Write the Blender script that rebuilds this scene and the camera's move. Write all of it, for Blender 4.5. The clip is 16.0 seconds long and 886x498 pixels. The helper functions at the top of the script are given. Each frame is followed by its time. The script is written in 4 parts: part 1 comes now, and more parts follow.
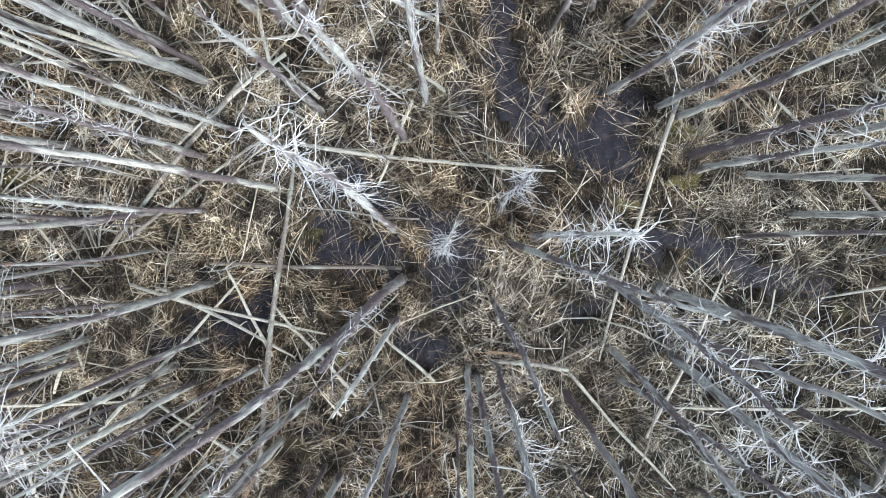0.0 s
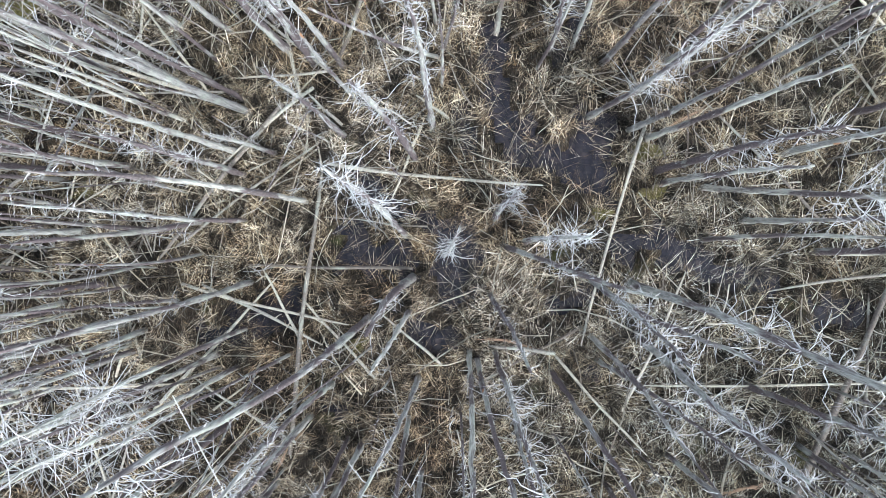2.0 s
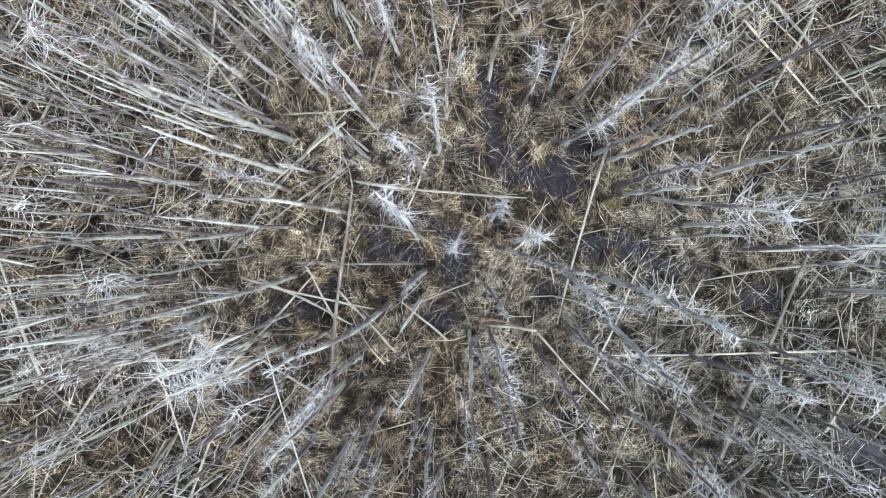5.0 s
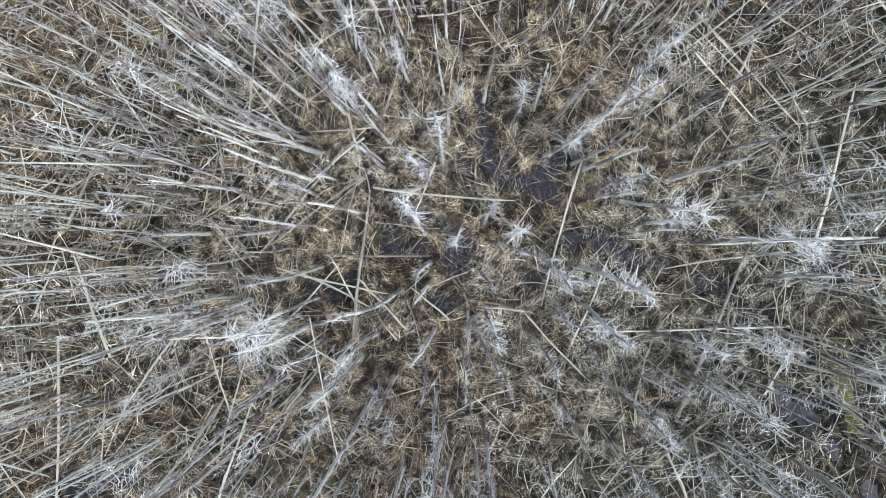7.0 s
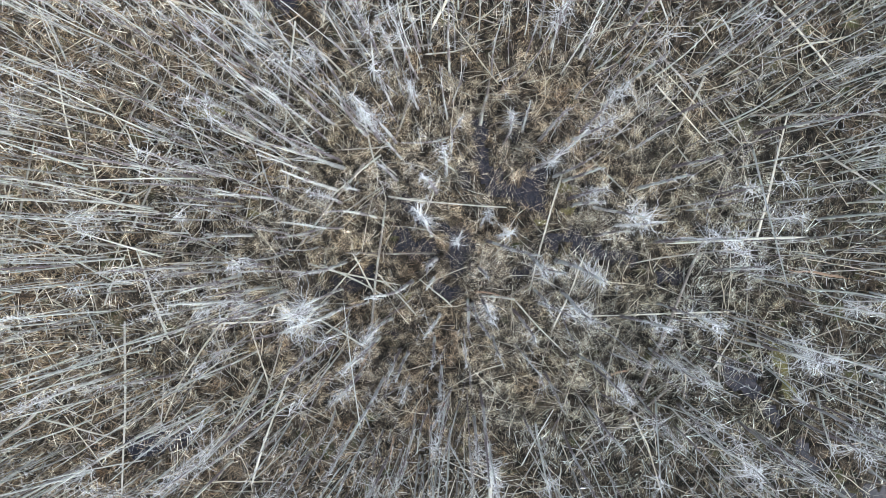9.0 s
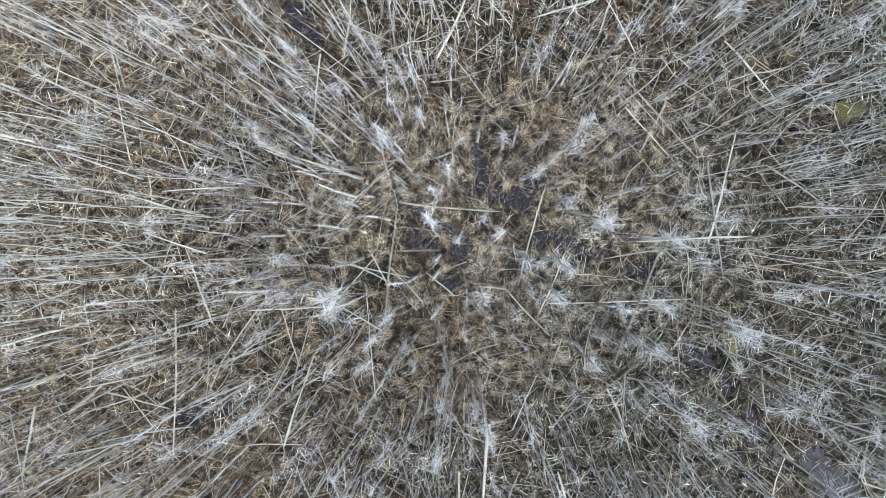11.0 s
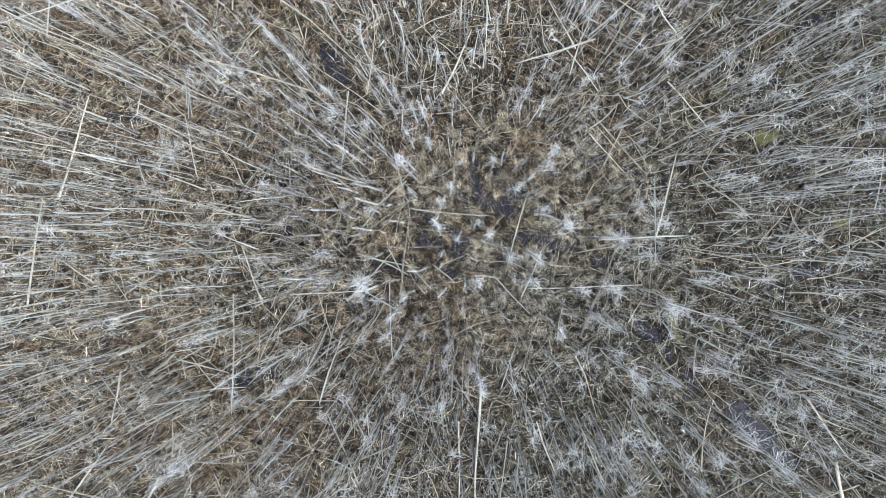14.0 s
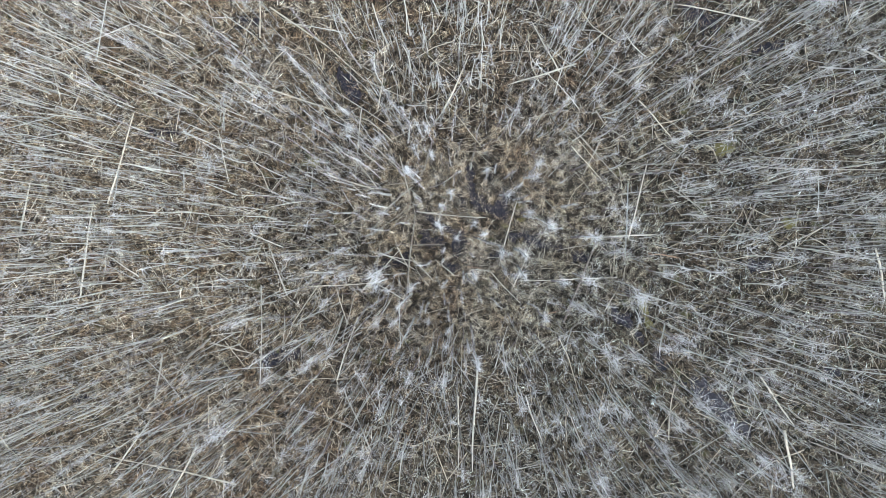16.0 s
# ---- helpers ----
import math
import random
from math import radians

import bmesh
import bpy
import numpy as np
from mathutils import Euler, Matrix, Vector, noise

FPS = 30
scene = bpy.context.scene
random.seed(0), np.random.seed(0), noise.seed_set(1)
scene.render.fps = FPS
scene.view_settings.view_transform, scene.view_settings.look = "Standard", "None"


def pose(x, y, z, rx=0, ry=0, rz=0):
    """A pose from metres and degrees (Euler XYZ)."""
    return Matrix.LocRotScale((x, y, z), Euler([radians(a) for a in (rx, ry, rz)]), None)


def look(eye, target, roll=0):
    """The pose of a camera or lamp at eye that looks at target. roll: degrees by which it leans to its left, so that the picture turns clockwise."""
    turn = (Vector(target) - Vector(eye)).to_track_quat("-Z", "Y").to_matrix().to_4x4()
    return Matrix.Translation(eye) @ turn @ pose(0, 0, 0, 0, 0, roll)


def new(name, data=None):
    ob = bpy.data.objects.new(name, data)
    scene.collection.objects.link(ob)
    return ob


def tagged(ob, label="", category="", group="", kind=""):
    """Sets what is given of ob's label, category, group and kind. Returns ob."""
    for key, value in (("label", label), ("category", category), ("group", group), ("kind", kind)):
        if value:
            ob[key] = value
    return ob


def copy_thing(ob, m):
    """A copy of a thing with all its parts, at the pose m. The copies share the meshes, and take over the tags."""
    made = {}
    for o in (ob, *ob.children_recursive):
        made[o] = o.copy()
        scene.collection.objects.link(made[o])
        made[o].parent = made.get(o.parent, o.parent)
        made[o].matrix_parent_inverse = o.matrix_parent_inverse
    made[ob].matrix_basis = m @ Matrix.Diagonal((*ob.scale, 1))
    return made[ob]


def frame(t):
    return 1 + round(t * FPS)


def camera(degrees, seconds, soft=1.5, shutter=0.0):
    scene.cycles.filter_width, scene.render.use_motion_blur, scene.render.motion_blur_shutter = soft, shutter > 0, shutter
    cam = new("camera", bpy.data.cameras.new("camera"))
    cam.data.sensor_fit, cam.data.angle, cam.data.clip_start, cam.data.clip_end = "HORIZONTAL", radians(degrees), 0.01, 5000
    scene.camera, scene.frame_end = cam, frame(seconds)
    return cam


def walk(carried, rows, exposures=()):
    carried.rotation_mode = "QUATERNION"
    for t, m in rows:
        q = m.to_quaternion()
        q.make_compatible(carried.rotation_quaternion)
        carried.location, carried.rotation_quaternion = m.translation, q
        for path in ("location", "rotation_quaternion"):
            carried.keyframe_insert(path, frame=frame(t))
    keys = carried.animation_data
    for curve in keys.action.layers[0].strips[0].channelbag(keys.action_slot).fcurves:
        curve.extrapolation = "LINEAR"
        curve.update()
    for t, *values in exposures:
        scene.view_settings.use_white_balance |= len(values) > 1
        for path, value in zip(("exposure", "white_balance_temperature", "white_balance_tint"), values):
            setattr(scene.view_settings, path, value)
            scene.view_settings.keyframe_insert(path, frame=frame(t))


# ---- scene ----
cam = camera(72.0, 16.0, soft=0.55)
PATH = [
    (0.0, -0.072, 0.127, 10.100, -1.910, 2.510, -0.000),
    (0.5, -0.085, 0.134, 10.463, -1.755, 2.512, -0.102),
    (1.0, -0.082, 0.116, 10.902, -1.609, 2.514, -0.190),
    (1.5, -0.080, 0.110, 11.378, -1.475, 2.518, -0.266),
    (2.0, -0.081, 0.121, 11.863, -1.350, 2.523, -0.333),
    (2.5, -0.085, 0.139, 12.348, -1.236, 2.529, -0.394),
    (3.0, -0.087, 0.151, 12.832, -1.131, 2.535, -0.449),
    (3.5, -0.086, 0.149, 13.325, -1.037, 2.541, -0.500),
    (4.0, -0.080, 0.128, 13.839, -0.952, 2.547, -0.548),
    (4.5, -0.070, 0.090, 14.388, -0.876, 2.553, -0.595),
    (5.0, -0.056, 0.041, 14.984, -0.810, 2.559, -0.639),
    (5.5, -0.041, -0.012, 15.635, -0.753, 2.564, -0.682),
    (6.0, -0.027, -0.062, 16.341, -0.706, 2.568, -0.724),
    (6.5, -0.015, -0.103, 17.102, -0.667, 2.571, -0.764),
    (7.0, -0.006, -0.132, 17.910, -0.637, 2.573, -0.803),
    (7.5, 0.001, -0.150, 18.756, -0.615, 2.573, -0.839),
    (8.0, 0.005, -0.157, 19.633, -0.602, 2.571, -0.873),
    (8.5, 0.009, -0.159, 20.532, -0.597, 2.567, -0.904),
    (9.0, 0.014, -0.158, 21.449, -0.601, 2.561, -0.931),
    (9.5, 0.020, -0.158, 22.382, -0.613, 2.553, -0.955),
    (10.0, 0.028, -0.160, 23.333, -0.632, 2.541, -0.975),
    (10.5, 0.037, -0.165, 24.309, -0.659, 2.527, -0.991),
    (11.0, 0.048, -0.169, 25.316, -0.694, 2.510, -1.004),
    (11.5, 0.058, -0.169, 26.359, -0.736, 2.489, -1.013),
    (12.0, 0.067, -0.162, 27.440, -0.786, 2.465, -1.018),
    (12.5, 0.073, -0.145, 28.553, -0.843, 2.437, -1.021),
    (13.0, 0.077, -0.119, 29.689, -0.907, 2.405, -1.023),
    (13.5, 0.081, -0.090, 30.827, -0.977, 2.368, -1.026),
    (14.0, 0.086, -0.065, 31.951, -1.055, 2.327, -1.030),
    (14.5, 0.094, -0.050, 33.052, -1.139, 2.281, -1.038),
    (15.0, 0.101, -0.042, 34.149, -1.229, 2.231, -1.053),
    (15.5, 0.094, 0.026, 35.390, -1.326, 2.175, -1.078),
    (16.0, 0.073, 0.108, 36.660, -1.428, 2.114, -1.116),
]
walk(cam, [(t, pose(*row)) for t, *row in PATH], exposures=[(0.0, 1.95, 5840, 5.2)])

# ---- world, sun, exposure ----
SUN_ELEVATION, SUN_AZIMUTH = 41.0, -51.0     # azimuth counted from +x towards +y
world = bpy.data.worlds.new("sky")
scene.world = world
world.use_nodes = True
wn = world.node_tree.nodes
sky = wn.new("ShaderNodeTexSky")
sky.sky_type, sky.sun_disc = "NISHITA", False
sky.sun_elevation, sky.sun_rotation = radians(SUN_ELEVATION), radians(90.0 - SUN_AZIMUTH)
sky.dust_density, sky.air_density = 2.0, 1.0
wn["Background"].inputs["Strength"].default_value = 0.135
haze = wn.new("ShaderNodeHueSaturation")     # thin high cloud: a pale sky
haze.inputs["Saturation"].default_value = 0.36
world.node_tree.links.new(sky.outputs[0], haze.inputs["Color"])
world.node_tree.links.new(haze.outputs[0], wn["Background"].inputs[0])
sun_data = bpy.data.lights.new("sun", "SUN")
sun_data.energy, sun_data.angle, sun_data.color = 1.5, radians(14.0), (1.0, 0.94, 0.86)
sun = new("sun", sun_data)
sa, se = radians(SUN_AZIMUTH), radians(SUN_ELEVATION)
sun.matrix_basis = look((60 * math.cos(se) * math.cos(sa), 60 * math.cos(se) * math.sin(sa), 60 * math.sin(se)), (0, 0, 0))

rng = np.random.default_rng(11)


# ---- materials ----
def material(name, rough=0.8, spec=0.3):
    m = bpy.data.materials.new(name)
    m.use_nodes = True
    n, l = m.node_tree.nodes, m.node_tree.links
    b = n["Principled BSDF"]
    b.inputs["Roughness"].default_value = rough
    b.inputs["Specular IOR Level"].default_value = spec
    return m, n, l, b


def ramp(n, l, source, stops):
    r = n.new("ShaderNodeValToRGB")
    e = r.color_ramp.elements
    while len(e) < len(stops):
        e.new(0.5)
    for el, (pos, col) in zip(e, stops):
        el.position, el.color = pos, (*col, 1)
    l.new(source, r.inputs[0])
    return r.outputs[0]


def noise_tex(n, l, scale, detail=4, stretch=None, rough=0.6, shift=None, turn=0.0):
    c = n.new("ShaderNodeTexCoord")
    mp = n.new("ShaderNodeMapping")
    if stretch:
        mp.inputs["Scale"].default_value = stretch
    mp.inputs["Rotation"].default_value = (0, 0, radians(turn))
    l.new(c.outputs["Object"], mp.inputs[0])
    t = n.new("ShaderNodeTexNoise")
    t.inputs["Scale"].default_value, t.inputs["Detail"].default_value = scale, detail
    t.inputs["Roughness"].default_value = rough
    if shift is not None:         # each stem shows another stretch of the pattern
        t.noise_dimensions = "4D"
        k = n.new("ShaderNodeMath")
        k.operation = "MULTIPLY"
        k.inputs[1].default_value = 37.0
        l.new(shift, k.inputs[0])
        l.new(k.outputs[0], t.inputs["W"])
    l.new(mp.outputs[0], t.inputs["Vector"])
    return t.outputs["Fac"]


def mixc(n, l, fac, a, b, mode="MIX"):
    m = n.new("ShaderNodeMix")
    m.data_type, m.blend_type = "RGBA", mode
    for sock, v in ((m.inputs[0], fac), (m.inputs[6], a), (m.inputs[7], b)):
        if isinstance(v, bpy.types.NodeSocket):
            l.new(v, sock)
        elif isinstance(v, (int, float)):
            sock.default_value = v
        else:
            sock.default_value = (*v, 1)
    return m.outputs[2]


def bump(n, l, b, height, strength=0.4, dist=0.02):
    k = n.new("ShaderNodeBump")
    k.inputs["Strength"].default_value, k.inputs["Distance"].default_value = strength, dist
    l.new(height, k.inputs["Height"])
    l.new(k.outputs[0], b.inputs["Normal"])


def wood(name, dark, mid, pale, island=False, bark=None):
    """Weathered wood: cracks and streaks along the stem, lichen blotches, strips of old bark, tone varied from stem to stem."""
    m, n, l, b = material(name, 0.85, 0.25)
    if island:
        g = n.new("ShaderNodeNewGeometry")
        rnd = g.outputs["Random Per Island"]
    else:
        g = n.new("ShaderNodeObjectInfo")
        rnd = g.outputs["Random"]
    streak = noise_tex(n, l, 9.0, 5, (7, 7, 0.5), shift=rnd)
    col = ramp(n, l, streak, [(0.30, dark), (0.5, mid), (0.72, pale)])
    if bark:
        tone = ramp(n, l, rnd, [(0.0, (0.62, 0.58, 0.58)), (0.3, (0.74, 0.73, 0.74)), (0.55, (0.92, 0.93, 0.93)), (1.0, (1.25, 1.23, 1.15))])
    else:
        tone = ramp(n, l, rnd, [(0.0, (0.28, 0.25, 0.25)), (0.28, (0.44, 0.42, 0.43)), (0.5, (0.80, 0.81, 0.82)), (0.75, (1.02, 1.04, 1.02)), (1.0, (1.3, 1.27, 1.18))])
    col = mixc(n, l, 1.0, col, tone, "MULTIPLY")
    blotch = noise_tex(n, l, 2.6, 5, shift=rnd)
    spots = ramp(n, l, blotch, [(0.50, (0, 0, 0)), (0.64, (0.62, 0.62, 0.62))])
    col = mixc(n, l, spots, col, (0.37, 0.40, 0.345))
    crack = ramp(n, l, noise_tex(n, l, 22.0, 3, (5, 5, 0.22), shift=rnd), [(0.33, (0.34, 0.31, 0.31)), (0.43, (1, 1, 1))])
    col = mixc(n, l, 1.0, col, crack, "MULTIPLY")
    if bark:
        skin = noise_tex(n, l, 0.9, 4, (3.2, 3.2, 0.55), shift=rnd)
        grain = ramp(n, l, noise_tex(n, l, 30.0, 4, (2, 2, 0.7), shift=rnd), [(0.35, (0.5, 0.47, 0.48)), (0.65, (1.5, 1.46, 1.5))])
        col = mixc(n, l, ramp(n, l, skin, [(0.48, (0, 0, 0)), (0.53, (0.92, 0.92, 0.92))]), col, mixc(n, l, 1.0, bark, grain, "MULTIPLY"))
        fresh = ramp(n, l, noise_tex(n, l, 1.7, 2, (2.5, 2.5, 0.8), shift=rnd), [(0.715, (0, 0, 0)), (0.735, (0.85, 0.85, 0.85))])
        col = mixc(n, l, fresh, col, (0.34, 0.175, 0.085))
    l.new(col, b.inputs["Base Color"])
    bump(n, l, b, mixc(n, l, 1.0, streak, crack, "MULTIPLY"), 0.7, 0.02)
    return m


wood_grey = wood("weathered_grey_wood", (0.15, 0.143, 0.138), (0.35, 0.345, 0.33), (0.56, 0.555, 0.535), bark=(0.105, 0.085, 0.088))
wood_log = wood("pale_log_wood", (0.22, 0.20, 0.17), (0.46, 0.425, 0.365), (0.64, 0.61, 0.545))
wood_far = wood("weathered_pole_wood", (0.16, 0.157, 0.15), (0.365, 0.365, 0.35), (0.59, 0.585, 0.56), True)
wood_stick = wood("dead_stick_wood", (0.18, 0.15, 0.115), (0.44, 0.39, 0.31), (0.68, 0.64, 0.56), True)


def twig_material():
    m, n, l, b = material("bleached_twig_bark", 0.8, 0.25)
    g = n.new("ShaderNodeNewGeometry")
    col = ramp(n, l, g.outputs["Random Per Island"], [(0.0, (0.33, 0.33, 0.335)), (0.5, (0.56, 0.565, 0.58)), (1.0, (0.78, 0.78, 0.78))])
    spots = ramp(n, l, noise_tex(n, l, 14.0, 3), [(0.45, (0.75, 0.75, 0.75)), (0.65, (1, 1, 1))])
    l.new(mixc(n, l, 1.0, col, spots, "MULTIPLY"), b.inputs["Base Color"])
    return m


twig_pale = twig_material()


def splinter_material():
    m, n, l, b = material("fresh_split_wood", 0.75, 0.3)
    s = noise_tex(n, l, 14.0, 5, (6, 6, 0.6))
    l.new(ramp(n, l, s, [(0.3, (0.15, 0.090, 0.058)), (0.55, (0.30, 0.20, 0.135)), (0.75, (0.44, 0.34, 0.26))]), b.inputs["Base Color"])
    bump(n, l, b, s, 0.6, 0.02)
    return m


split_wood = splinter_material()


# gaps: colour stops for the shade painted between clumps of growth
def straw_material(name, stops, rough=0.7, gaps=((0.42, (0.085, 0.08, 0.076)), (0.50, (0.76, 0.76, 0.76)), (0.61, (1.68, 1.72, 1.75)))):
    m, n, l, b = material(name, rough, 0.3)
    g = n.new("ShaderNodeNewGeometry")
    col = ramp(n, l, g.outputs["Random Per Island"], stops)
    patch = ramp(n, l, noise_tex(n, l, 0.35, 3), [(0.32, (0.72, 0.58, 0.46)), (0.46, (0.88, 0.82, 0.71)), (0.64, (1.06, 1.06, 1.06))])
    c = n.new("ShaderNodeTexCoord")          # straw is paler to one side; towards the other skylight's cool cast is painted in
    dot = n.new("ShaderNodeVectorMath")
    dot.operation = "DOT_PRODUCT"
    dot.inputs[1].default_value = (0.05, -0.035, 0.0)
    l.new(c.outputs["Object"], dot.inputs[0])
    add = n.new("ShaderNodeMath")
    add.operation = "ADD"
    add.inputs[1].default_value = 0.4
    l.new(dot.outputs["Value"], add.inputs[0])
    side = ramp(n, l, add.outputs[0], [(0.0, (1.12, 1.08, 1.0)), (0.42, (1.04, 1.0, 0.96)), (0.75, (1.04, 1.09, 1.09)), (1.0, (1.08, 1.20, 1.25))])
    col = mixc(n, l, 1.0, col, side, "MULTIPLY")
    # shade between clumps painted in: noise darkens blades in gaps, brightens the rest
    clump_shade = ramp(n, l, noise_tex(n, l, 2.5, 4), gaps)
    col = mixc(n, l, 1.0, col, clump_shade, "MULTIPLY")
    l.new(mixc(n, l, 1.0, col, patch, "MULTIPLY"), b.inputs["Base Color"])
    return m


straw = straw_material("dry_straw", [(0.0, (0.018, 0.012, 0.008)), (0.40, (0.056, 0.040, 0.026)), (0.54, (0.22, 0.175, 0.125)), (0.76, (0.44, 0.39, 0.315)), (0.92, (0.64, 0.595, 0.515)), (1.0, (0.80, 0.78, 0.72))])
# weaker painted gap shade for the outer growth
far_gap_shade = ((0.36, (0.22, 0.21, 0.20)), (0.48, (0.88, 0.88, 0.88)), (0.64, (1.45, 1.46, 1.47)))
far_straw = straw_material("matted_straw", [(0.0, (0.050, 0.036, 0.024)), (0.40, (0.162, 0.124, 0.088)), (0.70, (0.32, 0.265, 0.202)), (0.92, (0.47, 0.41, 0.33)), (1.0, (0.70, 0.65, 0.56))], gaps=far_gap_shade)
far_undergrass = straw_material("brown_matted_grass", [(0.0, (0.022, 0.015, 0.010)), (0.5, (0.080, 0.055, 0.035)), (0.85, (0.19, 0.14, 0.088)), (1.0, (0.34, 0.28, 0.19))], gaps=far_gap_shade)
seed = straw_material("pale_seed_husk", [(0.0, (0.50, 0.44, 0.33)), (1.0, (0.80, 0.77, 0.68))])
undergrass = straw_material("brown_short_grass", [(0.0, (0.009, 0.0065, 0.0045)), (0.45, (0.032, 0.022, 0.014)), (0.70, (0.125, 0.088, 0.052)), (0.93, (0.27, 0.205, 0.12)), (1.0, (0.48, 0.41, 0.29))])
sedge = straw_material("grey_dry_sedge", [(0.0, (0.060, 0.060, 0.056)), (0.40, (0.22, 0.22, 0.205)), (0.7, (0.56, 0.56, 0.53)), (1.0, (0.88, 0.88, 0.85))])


def ground_material():
    m, n, l, b = material("peat_and_litter", 0.9, 0.2)
    big = noise_tex(n, l, 0.45, 5)
    fine = noise_tex(n, l, 26.0, 6)
    soil = ramp(n, l, big, [(0.3, (0.014, 0.0105, 0.0075)), (0.5, (0.027, 0.020, 0.014)), (0.7, (0.048, 0.036, 0.024))])
    litter = ramp(n, l, fine, [(0.35, (0.30, 0.28, 0.26)), (0.55, (1.0, 0.96, 0.92)), (0.72, (2.2, 2.05, 1.8))])
    col = mixc(n, l, 1.0, soil, litter, "MULTIPLY")
    for turn, shade in ((12, (0.23, 0.195, 0.145)), (71, (0.30, 0.275, 0.225)), (128, (0.17, 0.135, 0.095)), (-33, (0.26, 0.245, 0.21))):
        stalk = ramp(n, l, noise_tex(n, l, 9.0, 3, (5.0, 0.55, 1.0), turn=turn), [(0.60, (0, 0, 0)), (0.66, (0.38, 0.38, 0.38))])
        col = mixc(n, l, stalk, col, shade)          # flattened rotten stalks in the peat
    # noise holes painted near black, for the shade deep down between the straw
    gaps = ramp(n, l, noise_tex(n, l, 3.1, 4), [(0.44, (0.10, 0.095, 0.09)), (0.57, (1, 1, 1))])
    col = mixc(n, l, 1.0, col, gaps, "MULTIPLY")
    moss_spots = ramp(n, l, noise_tex(n, l, 0.9, 4), [(0.60, (0, 0, 0)), (0.72, (0.5, 0.5, 0.5))])
    col = mixc(n, l, moss_spots, col, (0.085, 0.095, 0.03))
    l.new(col, b.inputs["Base Color"])
    bump(n, l, b, fine, 0.8, 0.04)
    return m


def water_material():
    m, n, l, b = material("dark_bog_water", 0.08, 0.26)
    c = n.new("ShaderNodeTexCoord")
    v = n.new("ShaderNodeTexVoronoi")
    v.inputs["Scale"].default_value = 9.0
    l.new(c.outputs["Object"], v.inputs["Vector"])
    rim = ramp(n, l, v.outputs["Distance"], [(0.30, (1, 1, 1)), (0.70, (0.7, 0.7, 0.74))])       # gaps between the sunken leaves
    # sunken leaf tones, lifted towards purple to paint in the sky's reflection
    leaf_and_sky = ramp(n, l, v.outputs["Color"], [(0.2, (0.016, 0.0155, 0.021)), (0.6, (0.025, 0.023, 0.030)), (0.95, (0.044, 0.036, 0.037))])
    l.new(mixc(n, l, 1.0, mixc(n, l, 1.0, leaf_and_sky, rim, "MULTIPLY"), ramp(n, l, noise_tex(n, l, 3.0, 5), [(0.35, (0.72, 0.72, 0.72)), (0.65, (1.15, 1.12, 1.12))]), "MULTIPLY"), b.inputs["Base Color"])
    bump(n, l, b, noise_tex(n, l, 5.0, 3), 0.03, 0.01)
    return m


def moss_material():
    m, n, l, b = material("yellow_green_moss", 0.95, 0.15)
    fine = noise_tex(n, l, 40.0, 6)
    l.new(ramp(n, l, fine, [(0.3, (0.040, 0.036, 0.012)), (0.5, (0.110, 0.100, 0.034)), (0.7, (0.24, 0.215, 0.095))]), b.inputs["Base Color"])
    bump(n, l, b, fine, 1.0, 0.03)
    return m


moss = moss_material()
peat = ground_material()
bog_water = water_material()


# ---- mesh helpers ----
def mesh_object(name, verts, faces, mats, parent=None, index=None, smooth=True):
    me = bpy.data.meshes.new(name)
    verts = np.asarray(verts, np.float32)
    if isinstance(faces, np.ndarray):
        nf, k = faces.shape
        me.vertices.add(len(verts))
        me.vertices.foreach_set("co", verts.ravel())
        me.loops.add(nf * k)
        me.loops.foreach_set("vertex_index", faces.astype(np.int32).ravel())
        me.polygons.add(nf)
        me.polygons.foreach_set("loop_start", np.arange(0, nf * k, k, dtype=np.int32))
        me.update(calc_edges=True)
    else:
        me.from_pydata(verts.tolist(), [], faces)
    for m in mats if isinstance(mats, (list, tuple)) else [mats]:
        me.materials.append(m)
    if index is not None:
        me.polygons.foreach_set("material_index", np.asarray(index, np.int32))
    me.polygons.foreach_set("use_smooth", np.full(len(me.polygons), smooth))
    me.update()
    ob = new(name, me)
    ob.parent = parent
    return ob


